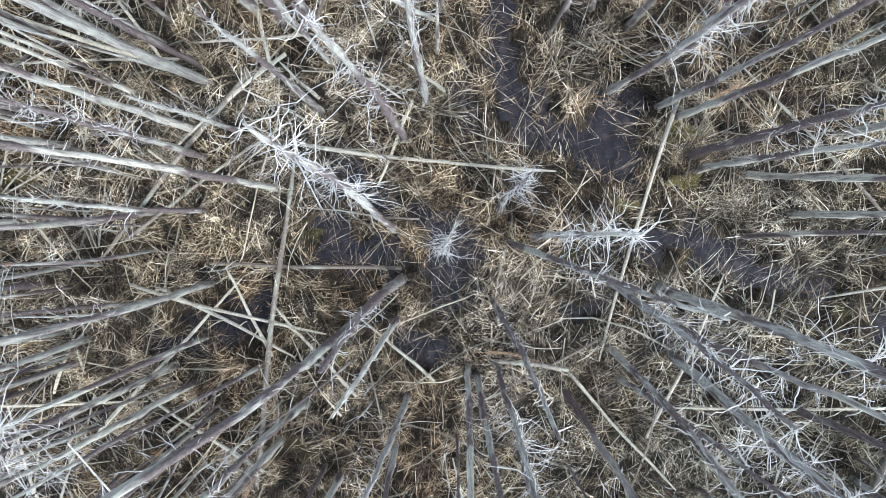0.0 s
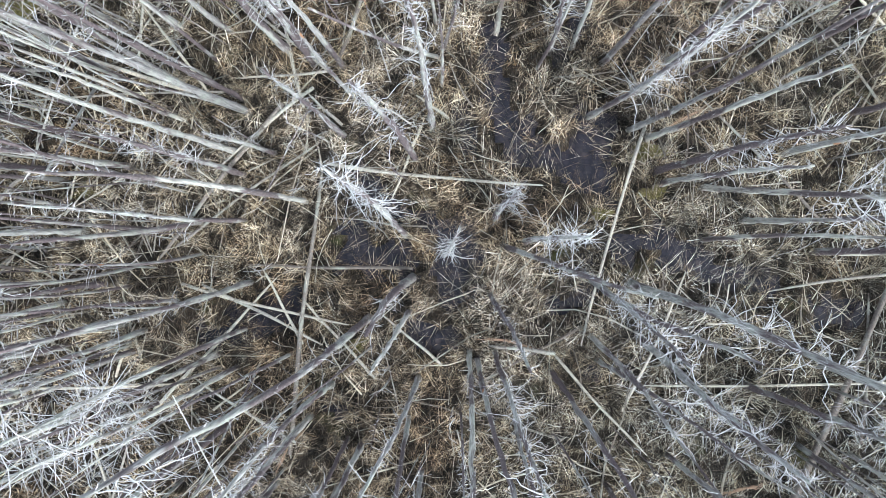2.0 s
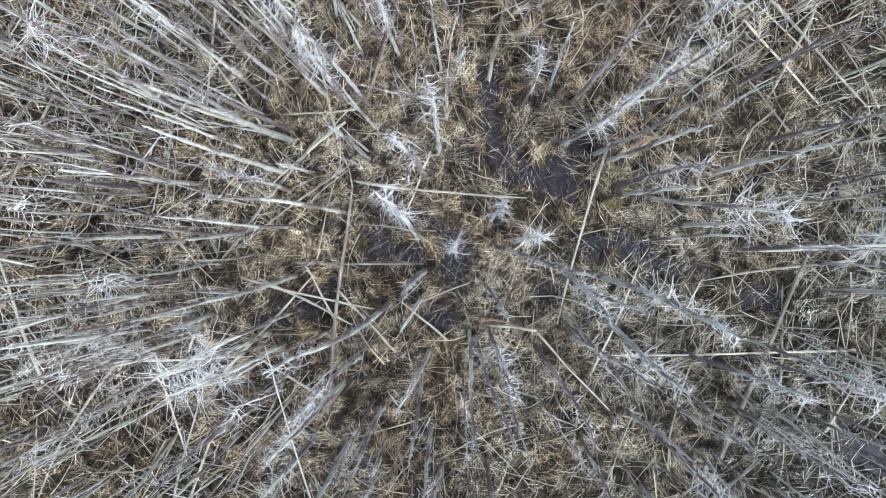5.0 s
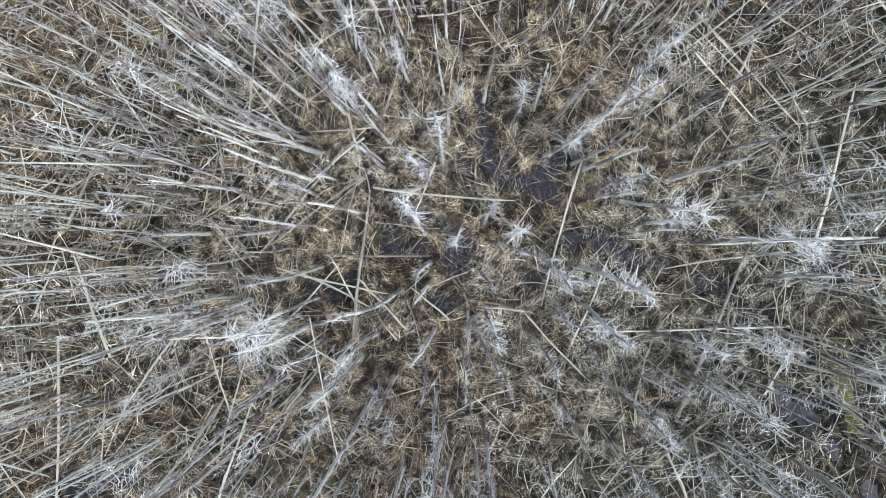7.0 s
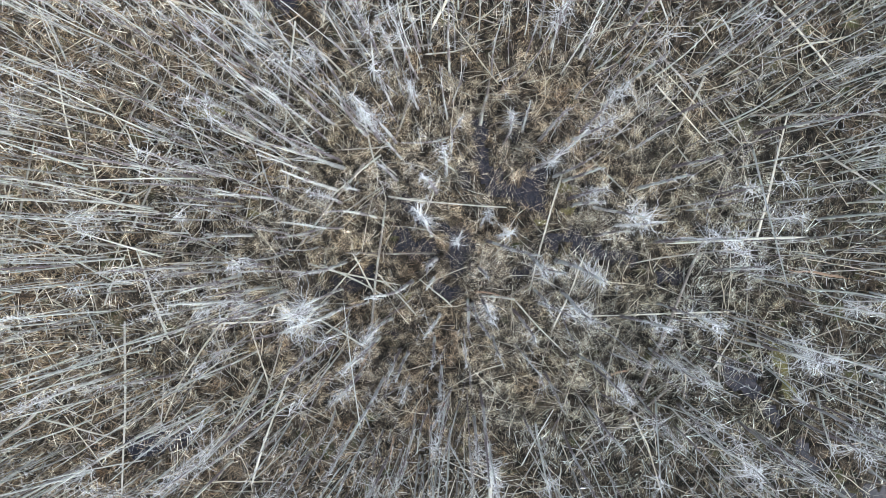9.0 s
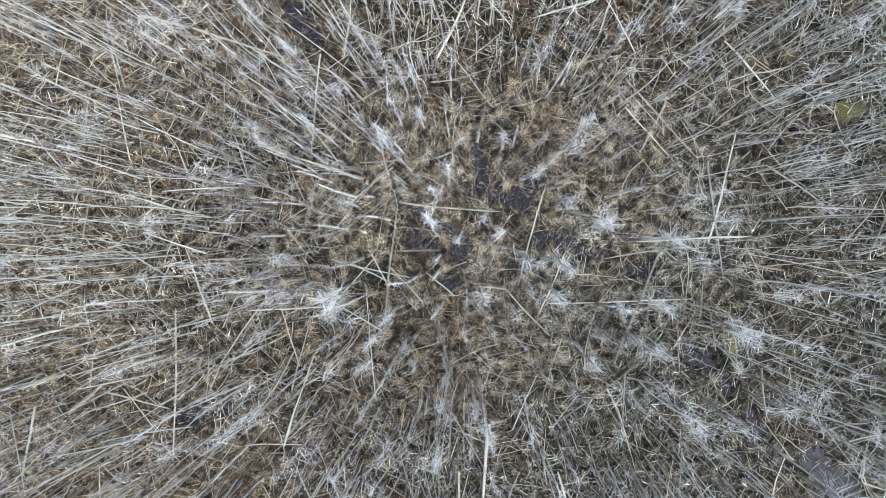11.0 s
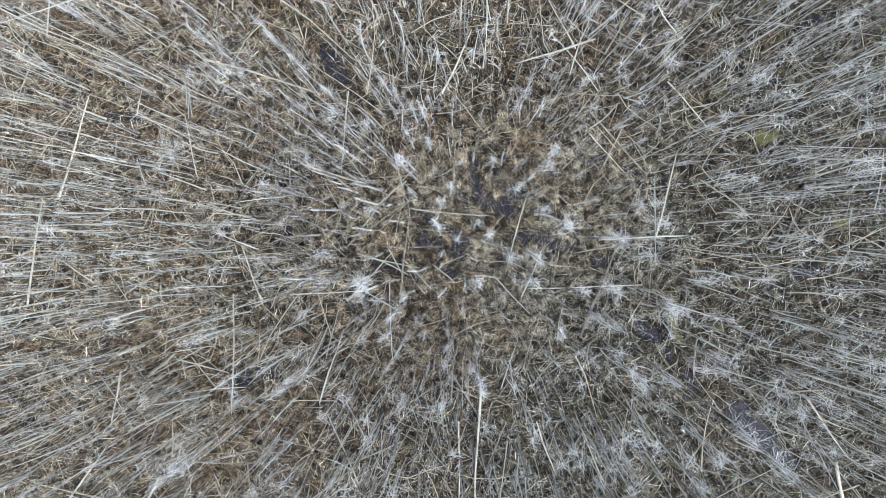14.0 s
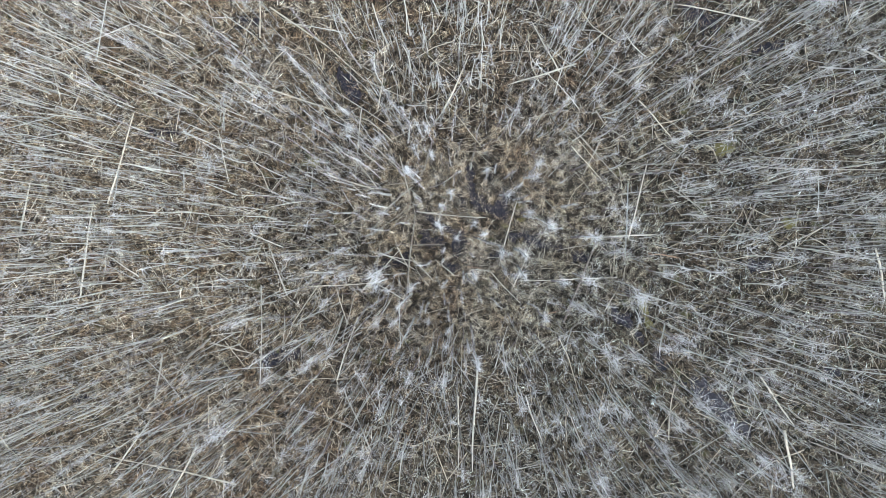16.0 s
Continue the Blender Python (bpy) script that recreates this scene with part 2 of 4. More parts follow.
def tubes(paths, radii, sides, phase=0.0, closed=False):
    """Tubes along N paths of k points (N, k, 3) with radii (N, k): vertices and four-cornered faces, tips drawn to a narrow end."""
    paths, radii = np.asarray(paths, float), np.asarray(radii, float)
    if closed:      # both ends shut by a ring drawn to a point
        a, b = paths[:, :1] - 0.02 * (paths[:, 1:2] - paths[:, :1]), paths[:, -1:] + 0.02 * (paths[:, -1:] - paths[:, -2:-1])
        shut = np.full((len(paths), 1), 0.0008)
        paths, radii = np.concatenate([a, paths, b], 1), np.concatenate([shut, radii, shut], 1)
    count, k, _ = paths.shape
    tan = np.gradient(paths, axis=1)
    tan /= np.linalg.norm(tan, axis=2, keepdims=True) + 1e-9
    mean = tan.mean(axis=1)
    ref = np.where(np.abs(mean[:, 2:3]) > 0.7, np.array([[1.0, 0.0, 0.0]]), np.array([[0.0, 0.0, 1.0]]))[:, None, :]
    u = np.cross(tan, ref)
    u /= np.linalg.norm(u, axis=2, keepdims=True) + 1e-9
    w = np.cross(tan, u)
    ang = phase + np.arange(sides) * 2 * np.pi / sides
    ring = u[:, :, None, :] * np.cos(ang)[None, None, :, None] + w[:, :, None, :] * np.sin(ang)[None, None, :, None]
    verts = (paths[:, :, None, :] + ring * radii[:, :, None, None]).reshape(-1, 3)
    a = np.arange(sides)
    b = (a + 1) % sides
    quad = np.stack([a, b, b + sides, a + sides], 1)
    rings = (np.arange(k - 1) * sides)[:, None, None] + quad[None]
    faces = (np.arange(count) * k * sides)[:, None, None, None] + rings[None]
    return verts, faces.reshape(-1, 4)


def waves(x, y, scale, seed_value, octaves=4):
    """Smooth uneven field of about -1 to 1."""
    r = np.random.default_rng(seed_value)
    total, amp, f = 0.0, 1.0, 1.0 / scale
    for _ in range(octaves):
        for _ in range(3):
            a, p = r.uniform(0, 2 * np.pi), r.uniform(0, 2 * np.pi)
            total = total + amp * np.sin(2 * np.pi * f * (x * np.cos(a) + y * np.sin(a)) + p) / 3
        amp, f = amp * 0.6, f * 2.1
    return total


# ---- ground and pools ----
POOLS_OUTER = [(14.57, -9.98, 1.74, 0.56, -45), (14.11, 12.54, 1.30, 0.56, -30), (18.02, 10.67, 0.98, 0.38, 20), (-11.27, -7.20, 1.30, 0.46, 15), (-6.72, 9.07, 1.22, 0.51, -55), (17.44, -2.09, 0.81, 0.36, 0), (-18.23, 6.65, 1.16, 0.36, 10), (-23.74, -9.62, 0.87, 0.26, 5), (15.89, -11.52, 1.16, 0.41, -30), (-12.81, 13.14, 0.87, 0.36, 0), (21.50, -8.53, 0.69, 0.31, 0)]
POOLS = []                # each pool: arms of x0, y0, x1, y1, half width


def pool(*arms):
    POOLS.append(arms)


# the pools of the clearing: ragged channels that run into each other
pool((0.42, 3.99, 0.50, 2.75, 0.30), (0.50, 2.75, 0.91, 1.80, 0.40), (0.91, 1.74, 2.03, 1.43, 0.34), (2.32, 2.25, 2.35, 1.07, 0.40), (-0.15, 2.35, -0.12, 1.75, 0.20))
pool((-2.26, 1.35, -1.59, 0.65, 0.27), (-1.59, 0.65, -1.40, 0.48, 0.22), (-1.40, 0.48, -0.27, 0.34, 0.20), (-0.30, 0.20, -0.37, -0.91, 0.40))
pool((-2.36, -0.21, -1.41, -0.47, 0.42), (-2.4, 0.2, -2.3, -0.3, 0.30))
pool((-4.75, -1.75, -3.67, -1.31, 0.36), (-5.3, -1.9, -4.7, -1.75, 0.26))
pool((-1.13, -1.77, -0.55, -1.93, 0.32))
pool((2.79, -0.20, 3.57, -0.06, 0.30), (3.70, -0.10, 4.43, -0.52, 0.41), (4.43, -0.60, 5.70, -0.86, 0.24))
pool((2.12, -0.67, 2.09, -1.13, 0.27), (1.51, -1.25, 1.65, -1.32, 0.18))
pool((2.17, -2.59, 2.36, -2.66, 0.15))
pool((6.80, -1.38, 7.20, -1.46, 0.36))
pool((1.68, 3.55, 2.04, 4.36, 0.18))
pool((-2.67, -3.28, -3.01, -3.33, 0.16))
pool((8.90, -4.85, 9.65, -5.30, 0.42), (10.2, -6.0, 10.5, -6.5, 0.20), (11.3, -7.5, 11.8, -8.1, 0.30), (12.7, -8.9, 13.1, -9.2, 0.22))
for px, py, rx, ry, turn in POOLS_OUTER:
    c, s = (rx - ry) * math.cos(radians(turn)), (rx - ry) * math.sin(radians(turn))
    pool((px - c, py - s, px + c, py + s, ry))


def wet(x, y):
    """How far a place lies inside a pool: above 0 inside."""
    best = np.full(np.shape(x), -9.0)
    ragged = 0.05 + 0.55 * waves(x, y, 0.7, 5, 4)
    for arms in POOLS:
        for x0, y0, x1, y1, half in arms:
            t = np.clip(((x - x0) * (x1 - x0) + (y - y0) * (y1 - y0)) / ((x1 - x0) ** 2 + (y1 - y0) ** 2), 0, 1)
            d = np.hypot(x - x0 - t * (x1 - x0), y - y0 - t * (y1 - y0)) / half
            best = np.maximum(best, 1.0 - d + ragged)
    return best


STRIPS = [(-11.71, 15.47, -7.38, 10.27, 0.7), (-7.38, 10.27, -2.92, 3.04, 0.6), (8.96, -4.48, 12.59, -8.09, 0.6), (12.59, -8.09, 19.84, -13.93, 0.6), (-11.98, -7.47, -14.75, -6.04, 0.8), (6.16, -1.28, 7.75, -1.66, 0.5)]


def strip(x, y):
    """How near a place lies to one of the bare brown strips that run through the stand: 1 on its line, 0 beyond its edge."""
    best = np.zeros(np.shape(x))
    for x0, y0, x1, y1, half in STRIPS:
        t = np.clip(((x - x0) * (x1 - x0) + (y - y0) * (y1 - y0)) / ((x1 - x0) ** 2 + (y1 - y0) ** 2), 0, 1)
        d = np.hypot(x - x0 - t * (x1 - x0), y - y0 - t * (y1 - y0))
        best = np.maximum(best, np.clip(1.6 - d / half + 0.4 * waves(x, y, 2.0, 41, 2), 0, 1))
    return best


def ground_height(x, y):
    z = 0.045 * waves(x, y, 3.2, 8, 4) + 0.02 * waves(x, y, 0.5, 9, 2) + 0.05
    inside = np.clip(wet(x, y) / 0.25, 0, 1)
    return np.maximum(z, -0.01) * (1 - inside) - 0.17 * inside


def axis(lo, hi, step):
    far = np.array([3.0, 8.0, 18.0, 40.0, 90.0, 200.0, 450.0])
    return np.concatenate([lo - far[::-1], np.arange(lo, hi + step, step), hi + step + far])


gx, gy = axis(-32.0, 30.0, 0.16), axis(-19.0, 18.0, 0.16)
mx, my = np.meshgrid(gx, gy)
gv = np.stack([mx.ravel(), my.ravel(), ground_height(mx.ravel(), my.ravel())], 1)
row = np.arange(len(gx) - 1)
gf = (np.arange(len(gy) - 1)[:, None] * len(gx) + row[None])[:, :, None] + np.array([0, 1, len(gx) + 1, len(gx)])
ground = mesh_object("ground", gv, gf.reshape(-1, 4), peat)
tagged(ground, "dark brown peat ground with rotting straw litter", "ground", kind="structure")

for arms in POOLS:          # one level sheet of water for each pool, in the hollow that the ground leaves
    lo_x, hi_x = min(min(q[0], q[2]) - 1.7 * q[4] for q in arms), max(max(q[0], q[2]) + 1.7 * q[4] for q in arms)
    lo_y, hi_y = min(min(q[1], q[3]) - 1.7 * q[4] for q in arms), max(max(q[1], q[3]) + 1.7 * q[4] for q in arms)
    nx, ny = int((hi_x - lo_x) / 0.12) + 2, int((hi_y - lo_y) / 0.12) + 2
    wx, wy = np.meshgrid(np.linspace(lo_x, hi_x, nx), np.linspace(lo_y, hi_y, ny))
    cell = (np.arange(ny - 1)[:, None] * nx + np.arange(nx - 1)[None]).ravel()
    quads = cell[:, None] + np.array([0, 1, nx + 1, nx])
    quads = quads[(wet(wx.ravel(), wy.ravel())[quads] > -0.45).any(axis=1)]
    seen, quads = np.unique(quads, return_inverse=True)
    ox, oy = (lo_x + hi_x) / 2, (lo_y + hi_y) / 2
    pv = np.stack([wx.ravel()[seen] - ox, wy.ravel()[seen] - oy, np.zeros(len(seen))], 1)
    puddle = mesh_object("puddle", pv, quads.reshape(-1, 4), bog_water)
    puddle.location = (ox, oy, -0.075 + 0.004 * rng.random())
    tagged(puddle, "black shallow bog puddle with sunken dead leaves", "puddle", "bog puddles", "structure")


# ---- dead standing trees ----
def stem_path(h, dx, dy, wob, points, r):
    t = np.linspace(0, 1, points)
    bend = r.uniform(-1, 1, 2) * wob
    a, b = r.uniform(0, 6.28, 2)
    x = dx * t + bend[0] * np.sin(np.pi * t) + 0.35 * wob * np.sin(7 * t + a) * t
    y = dy * t + bend[1] * np.sin(np.pi * t) + 0.35 * wob * np.sin(6 * t + b) * t
    return np.stack([x, y, -0.12 + (h + 0.12) * t], 1)


def twig_paths(base, along, length, droop, r, points=5, bend=0.45):
    """Crooked twigs that start at base (N, 3), leave along (N, 3) and sag or rise."""
    count = len(base)
    t = np.linspace(0, 1, points)[None, :, None]
    side = np.cross(along, r.normal(size=(count, 3)))
    side /= np.linalg.norm(side, axis=1, keepdims=True) + 1e-9
    curl = r.uniform(-bend, bend, count)[:, None, None]
    p = base[:, None, :] + along[:, None, :] * length[:, None, None] * t
    p = p + side[:, None, :] * length[:, None, None] * curl * t * t
    p[:, :, 2] += (droop * length)[:, None] * (t[:, :, 0] ** 2)
    kinks = np.cumsum(r.normal(size=(count, points, 3)), axis=1) / math.sqrt(points)
    return p + (kinks - kinks[:, :1]) * (0.13 * bend * length)[:, None, None]


#              twigs, from, to (share of height), length, sag, forks
CROWNS = {0: (26, 0.25, 1.0, 0.12, 0.0, 0), 1: (46, 0.35, 1.0, 0.24, 0.05, 0), 2: (64, 0.45, 1.0, 0.34, 0.10, 1),
          3: (60, 0.48, 1.0, 0.42, -0.20, 2), 4: (54, 0.62, 1.0, 0.74, -0.15, 2)}
TREE_LABELS = {0: "bare grey dead tree trunk with short broken branch stubs", 1: "thin grey dead tree with short brittle side twigs",
               2: "grey dead tree with a bleached spiky twig crown", 3: "grey dead tree with a dense crown of whitish drooping twigs",
               4: "dead tree with a wide tangle of bleached curling branches"}


def tree_meshes(h, dx, dy, radius, crown, r, sides=8):
    rings = 22
    path = stem_path(h, dx, dy, 0.032 * h / 3, rings, r)
    path[1:, :2] += r.normal(size=(rings - 1, 2)) * 0.006
    t = np.linspace(0, 1, rings)
    rad = 0.70 * radius * (1 - 0.72 * t ** 1.1) * (1 + 0.10 * r.normal(size=rings)).clip(0.78, 1.35)
    rad[0] *= 1.35
    rad[1] *= 1.08
    rad[-1] *= 0.6
    tv, tf = tubes(path[None], rad[None], sides, closed=True)
    tv = tv + r.normal(size=tv.shape) * 0.0035
    count, lo, hi, length, sag, forks = CROWNS[crown]

    def on_stem(share):
        return np.stack([np.interp(share, t, path[:, i]) for i in range(3)], 1)

    def shoots(n, ln, spread):
        share = lo + (hi - lo) * r.uniform(0, 1, n) ** 0.8
        az = r.uniform(0, 2 * np.pi, n)
        up = r.uniform(-0.25, 0.75, n)
        way = np.stack([np.cos(az), np.sin(az), up], 1)
        way /= np.linalg.norm(way, axis=1, keepdims=True)
        size = ln * r.uniform(0.35, 1.25, n) * (1.25 - 0.75 * (share - lo) / (hi - lo + 1e-6)) * spread
        return on_stem(share), way, size

    base, way, size = shoots(count, length, 1.0)
    p = twig_paths(base, way, size, np.full(count, sag), r, 6, 1.15 if crown > 1 else 0.7)
    thick = r.uniform(0.0032, 0.0058, count)
    rr = thick[:, None] * np.linspace(1, 0.35, p.shape[1])[None]
    sets = [tubes(p, rr, 3)]
    for _ in range(forks):
        start = p[np.arange(count), r.integers(1, 3, count)]
        w2 = p[:, -1] - p[:, 0] + r.normal(size=(count, 3)) * size[:, None] * 0.6
        w2 /= np.linalg.norm(w2, axis=1, keepdims=True) + 1e-9
        q = twig_paths(start, w2, size * r.uniform(0.35, 0.7, count), np.full(count, sag), r, 4, 0.9)
        sets.append(tubes(q, (thick * 0.7)[:, None] * np.linspace(1, 0.4, 4)[None], 3))
    spikes = 46                        # broken stubs all along the stem
    share = r.uniform(0.08, 1.0, spikes)
    az = r.uniform(0, 2 * np.pi, spikes)
    way = np.stack([np.cos(az), np.sin(az), r.uniform(0.0, 0.8, spikes)], 1)
    q = twig_paths(on_stem(share), way, r.uniform(0.03, 0.10, spikes), np.zeros(spikes), r, 3, 0.5)
    sets.append(tubes(q, r.uniform(0.003, 0.0065, spikes)[:, None] * np.linspace(1, 0.5, 3)[None], 3))
    kv, kf, shift = [], [], 0
    for v, fc in sets:
        kv.append(v)
        kf.append(fc + shift)
        shift += len(v)
    limbs = []
    if crown >= 1:
        for _ in range({1: 2, 2: 3, 3: 4, 4: 6}[crown]):
            b0, w0, _ = shoots(1, length, 1.0)
            ln = np.array([length * r.uniform(1.0, 1.7)])
            lp = twig_paths(b0, w0, ln, np.array([sag + 0.1]), r, 7, 0.8)
            lr = r.uniform(0.004, 0.007) * np.linspace(1, 0.35, 7)[None]
            limbs.append(tubes(lp, lr, 5))
    return (tv, tf), (np.concatenate(kv), np.concatenate(kf)), limbs, path, rad


def build_tree(h, dx, dy, radius, crown, seed_value):
    r = np.random.default_rng(seed_value)
    (tv, tf), (kv, kf), limbs, path, rad = tree_meshes(h, dx, dy, radius, crown, r)
    tree = new("dead_tree")
    tree.empty_display_size = 0.3
    mesh_object("trunk", tv, tf, wood_grey, tree)
    mesh_object("crown", kv, kf, twig_pale, tree)
    for v, fc in limbs:
        mesh_object("limb", v, fc, twig_pale, tree)
    tagged(tree, TREE_LABELS[crown], "dead tree", "dead standing trees")
    return tree


tree_count = 0
taken = []


def dead_tree(x, y, h, dx, dy, radius, crown):
    global tree_count
    tree_count += 1
    tree = build_tree(h, dx, dy, radius, crown, 100 + tree_count)
    tree.matrix_basis = pose(x, y, float(ground_height(np.array(x), np.array(y))))
    taken.append((x, y))
    return tree


# trees of the clearing
dead_tree(-4.38, 2.54, 7.2, -0.20, -0.32, 0.110, 1)
dead_tree(-5.79, 3.15, 6.0, 0.08, 0.15, 0.090, 1)
dead_tree(-4.65, 1.79, 6.5, -0.01, -0.06, 0.090, 1)
dead_tree(-4.50, 1.31, 4.7, -0.00, 0.03, 0.080, 2)
dead_tree(-3.27, 0.78, 7.6, -0.03, -0.19, 0.080, 0)
dead_tree(-5.31, 0.45, 5.1, -0.02, -0.41, 0.090, 0)
dead_tree(-6.75, 1.51, 5.2, -0.05, -0.22, 0.090, 0)
dead_tree(-8.29, 1.43, 4.2, -0.02, -0.16, 0.100, 0)
dead_tree(-2.53, 2.06, 4.7, 0.01, 0.01, 0.080, 1)
dead_tree(-1.14, 1.61, 6.1, -0.06, -0.04, 0.100, 2)
dead_tree(-3.55, 3.68, 4.7, 0.06, 0.07, 0.120, 0)
dead_tree(-3.08, 3.48, 4.7, 0.11, 0.11, 0.120, 3)
dead_tree(-4.70, 4.09, 3.8, -0.00, -0.01, 0.090, 0)
dead_tree(-0.79, 2.22, 6.9, 0.15, 0.05, 0.090, 2)
dead_tree(-1.33, 0.12, 6.6, -0.01, 0.62, 0.090, 3)
dead_tree(-1.21, -0.72, 6.1, 0.09, -0.13, 0.120, 1)
dead_tree(-2.06, -1.49, 8.7, -0.14, 0.15, 0.100, 1)
dead_tree(-1.28, -1.37, 5.2, 0.07, -0.05, 0.080, 0)
dead_tree(-1.10, -2.66, 5.7, -0.13, 0.04, 0.080, 1)
dead_tree(-4.40, -0.77, 7.0, 0.03, -0.13, 0.090, 1)
dead_tree(-5.08, -2.20, 6.8, -0.03, 0.10, 0.090, 0)
dead_tree(-4.69, -2.46, 5.7, -0.07, 0.12, 0.080, 4)
dead_tree(-6.54, -1.74, 5.6, 0.02, -0.03, 0.080, 0)
dead_tree(-6.68, -2.13, 6.1, 0.03, -0.06, 0.080, 0)
dead_tree(-3.25, -3.44, 5.7, -0.05, 0.03, 0.090, 1)
dead_tree(-2.79, -2.79, 5.7, -0.04, 0.03, 0.090, 2)
dead_tree(-2.21, -3.96, 4.6, 0.08, -0.04, 0.090, 0)
dead_tree(-1.30, -3.44, 5.3, 0.23, -0.08, 0.070, 0)
dead_tree(-0.10, -2.14, 8.6, 0.10, 0.01, 0.070, 0)
dead_tree(0.04, -2.27, 8.4, 0.36, 0.02, 0.070, 0)
dead_tree(0.29, -1.05, 6.75, 0.15, 0.0, 0.070, 0)
dead_tree(0.39, -2.15, 6.7, 0.19, 0.04, 0.070, 2)
dead_tree(1.47, -2.53, 7.3, 0.01, 0.01, 0.080, 1)
dead_tree(2.23, -1.83, 5.3, -0.14, -0.17, 0.080, 1)
dead_tree(0.53, -0.09, 5.5, 1.32, -0.45, 0.085, 1)
dead_tree(2.27, -0.76, 7.0, 0.0, -0.21, 0.085, 1)
dead_tree(2.05, -0.55, 6.6, -0.17, -0.51, 0.080, 2)
dead_tree(2.99, -0.84, 8.1, -0.05, -0.20, 0.110, 3)
dead_tree(3.18, -1.90, 6.1, -0.16, -0.30, 0.110, 3)
dead_tree(5.17, -2.79, 5.3, 0.14, 0.29, 0.090, 3)
dead_tree(6.35, -0.25, 6.3, 0.35, 0.05, 0.090, 4)
dead_tree(6.16, -3.93, 3.5, -0.02, -0.00, 0.090, 2)
dead_tree(3.67, -4.13, 4.3, 0.21, 0.19, 0.080, 0)
dead_tree(2.19, 2.39, 5.8, 0.21, -0.22, 0.090, 3)
dead_tree(3.58, 3.35, 5.3, 0.30, -0.33, 0.090, 3)
dead_tree(2.95, 2.10, 7.0, 0.15, -0.21, 0.080, 0)
dead_tree(3.26, 1.93, 6.1, 0.16, -0.28, 0.090, 0)
dead_tree(3.44, 1.33, 5.9, 0.06, -0.18, 0.110, 2)
dead_tree(5.80, 1.62, 5.5, 0.04, -0.08, 0.100, 1)
dead_tree(3.57, 1.08, 5.1, 0.07, -0.25, 0.090, 1)
dead_tree(4.31, 1.01, 6.2, 0.13, -0.63, 0.090, 4)
dead_tree(2.45, 3.37, 5.7, 0.15, -0.13, 0.090, 1)
dead_tree(1.45, 3.58, 3.5, -0.18, 0.08, 0.070, 2)
dead_tree(1.89, 3.70, 4.4, -0.14, 0.07, 0.070, 0)
dead_tree(0.38, 0.42, 3.0, 0.26, 0.36, 0.100, 2)
dead_tree(-0.21, 0.36, 2.2, -0.24, -0.57, 0.060, 2)
dead_tree(0.98, -0.03, 6.0, 0.10, 0.10, 0.085, 2)
dead_tree(6.41, 3.73, 4.3, 0.06, -0.10, 0.090, 0)
dead_tree(7.02, 2.35, 3.9, 0.08, -0.20, 0.090, 1)
dead_tree(2.53, -4.71, 4.1, -0.06, -0.03, 0.080, 0)
dead_tree(-1.05, -4.47, 4.6, 0.13, -0.04, 0.080, 1)
dead_tree(0.76, -3.43, 5.6, 0.11, 0.04, 0.060, 0)
dead_tree(-3.93, -4.75, 4.4, -0.09, 0.07, 0.090, 2)
dead_tree(-7.71, 0.24, 4.0, -0.01, -0.06, 0.090, 0)
dead_tree(-7.33, -0.81, 4.6, 0.01, -0.03, 0.080, 0)
dead_tree(-8.88, 2.36, 3.6, 0.05, 0.15, 0.090, 1)
dead_tree(-1.73, 4.54, 4.0, 0.03, 0.00, 0.080, 2)
dead_tree(5.06, 0.37, 5.6, -0.01, -0.04, 0.080, 0)
dead_tree(4.31, -0.00, 5.6, 0.01, 0.07, 0.070, 0)
dead_tree(-17.34, 5.84, 5.2, 0.02, -0.07, 0.075, 1)
dead_tree(-19.85, 11.72, 5.2, -0.13, 0.02, 0.061, 1)
dead_tree(-12.60, 10.70, 6.6, -0.03, 0.03, 0.073, 2)
dead_tree(-8.53, 11.88, 5.9, -0.02, -0.21, 0.088, 1)
dead_tree(-3.60, 7.13, 5.6, -0.07, -0.21, 0.065, 2)
dead_tree(-3.08, 6.47, 5.0, -0.09, 0.28, 0.066, 2)
dead_tree(-2.51, 3.41, 7.0, -0.24, 0.04, 0.082, 3)
dead_tree(-2.35, 2.83, 5.1, -0.15, 0.15, 0.058, 1)
dead_tree(-6.99, 3.26, 6.5, 0.10, 0.35, 0.077, 1)
dead_tree(-8.99, 1.82, 5.7, -0.04, -0.25, 0.063, 1)
dead_tree(-4.48, 2.79, 6.8, -0.11, -0.25, 0.084, 1)
dead_tree(-5.66, 2.39, 5.9, 0.19, -0.19, 0.059, 1)
dead_tree(-1.72, 5.62, 6.9, -0.16, 0.02, 0.060, 2)
dead_tree(-4.46, 5.49, 6.5, 0.08, -0.08, 0.065, 1)
dead_tree(-8.28, 8.99, 6.2, -0.11, -0.10, 0.062, 2)
dead_tree(-6.19, 6.94, 5.4, 0.00, -0.24, 0.075, 2)
dead_tree(-20.66, 1.41, 7.0, 0.05, -0.07, 0.061, 2)
dead_tree(-16.52, 4.07, 7.1, -0.21, -0.17, 0.089, 1)
dead_tree(-0.17, 10.17, 6.7, 0.30, 0.11, 0.068, 1)
dead_tree(5.31, 11.01, 5.2, 0.01, 0.06, 0.085, 1)
dead_tree(5.48, 6.89, 5.3, -0.09, 0.00, 0.085, 2)
dead_tree(2.86, 6.53, 7.1, 0.07, 0.29, 0.074, 1)
dead_tree(3.90, 3.64, 6.6, -0.01, -0.02, 0.068, 3)
dead_tree(3.06, 2.78, 6.3, -0.12, -0.22, 0.073, 1)
dead_tree(17.21, 9.36, 6.2, -0.07, 0.00, 0.059, 1)
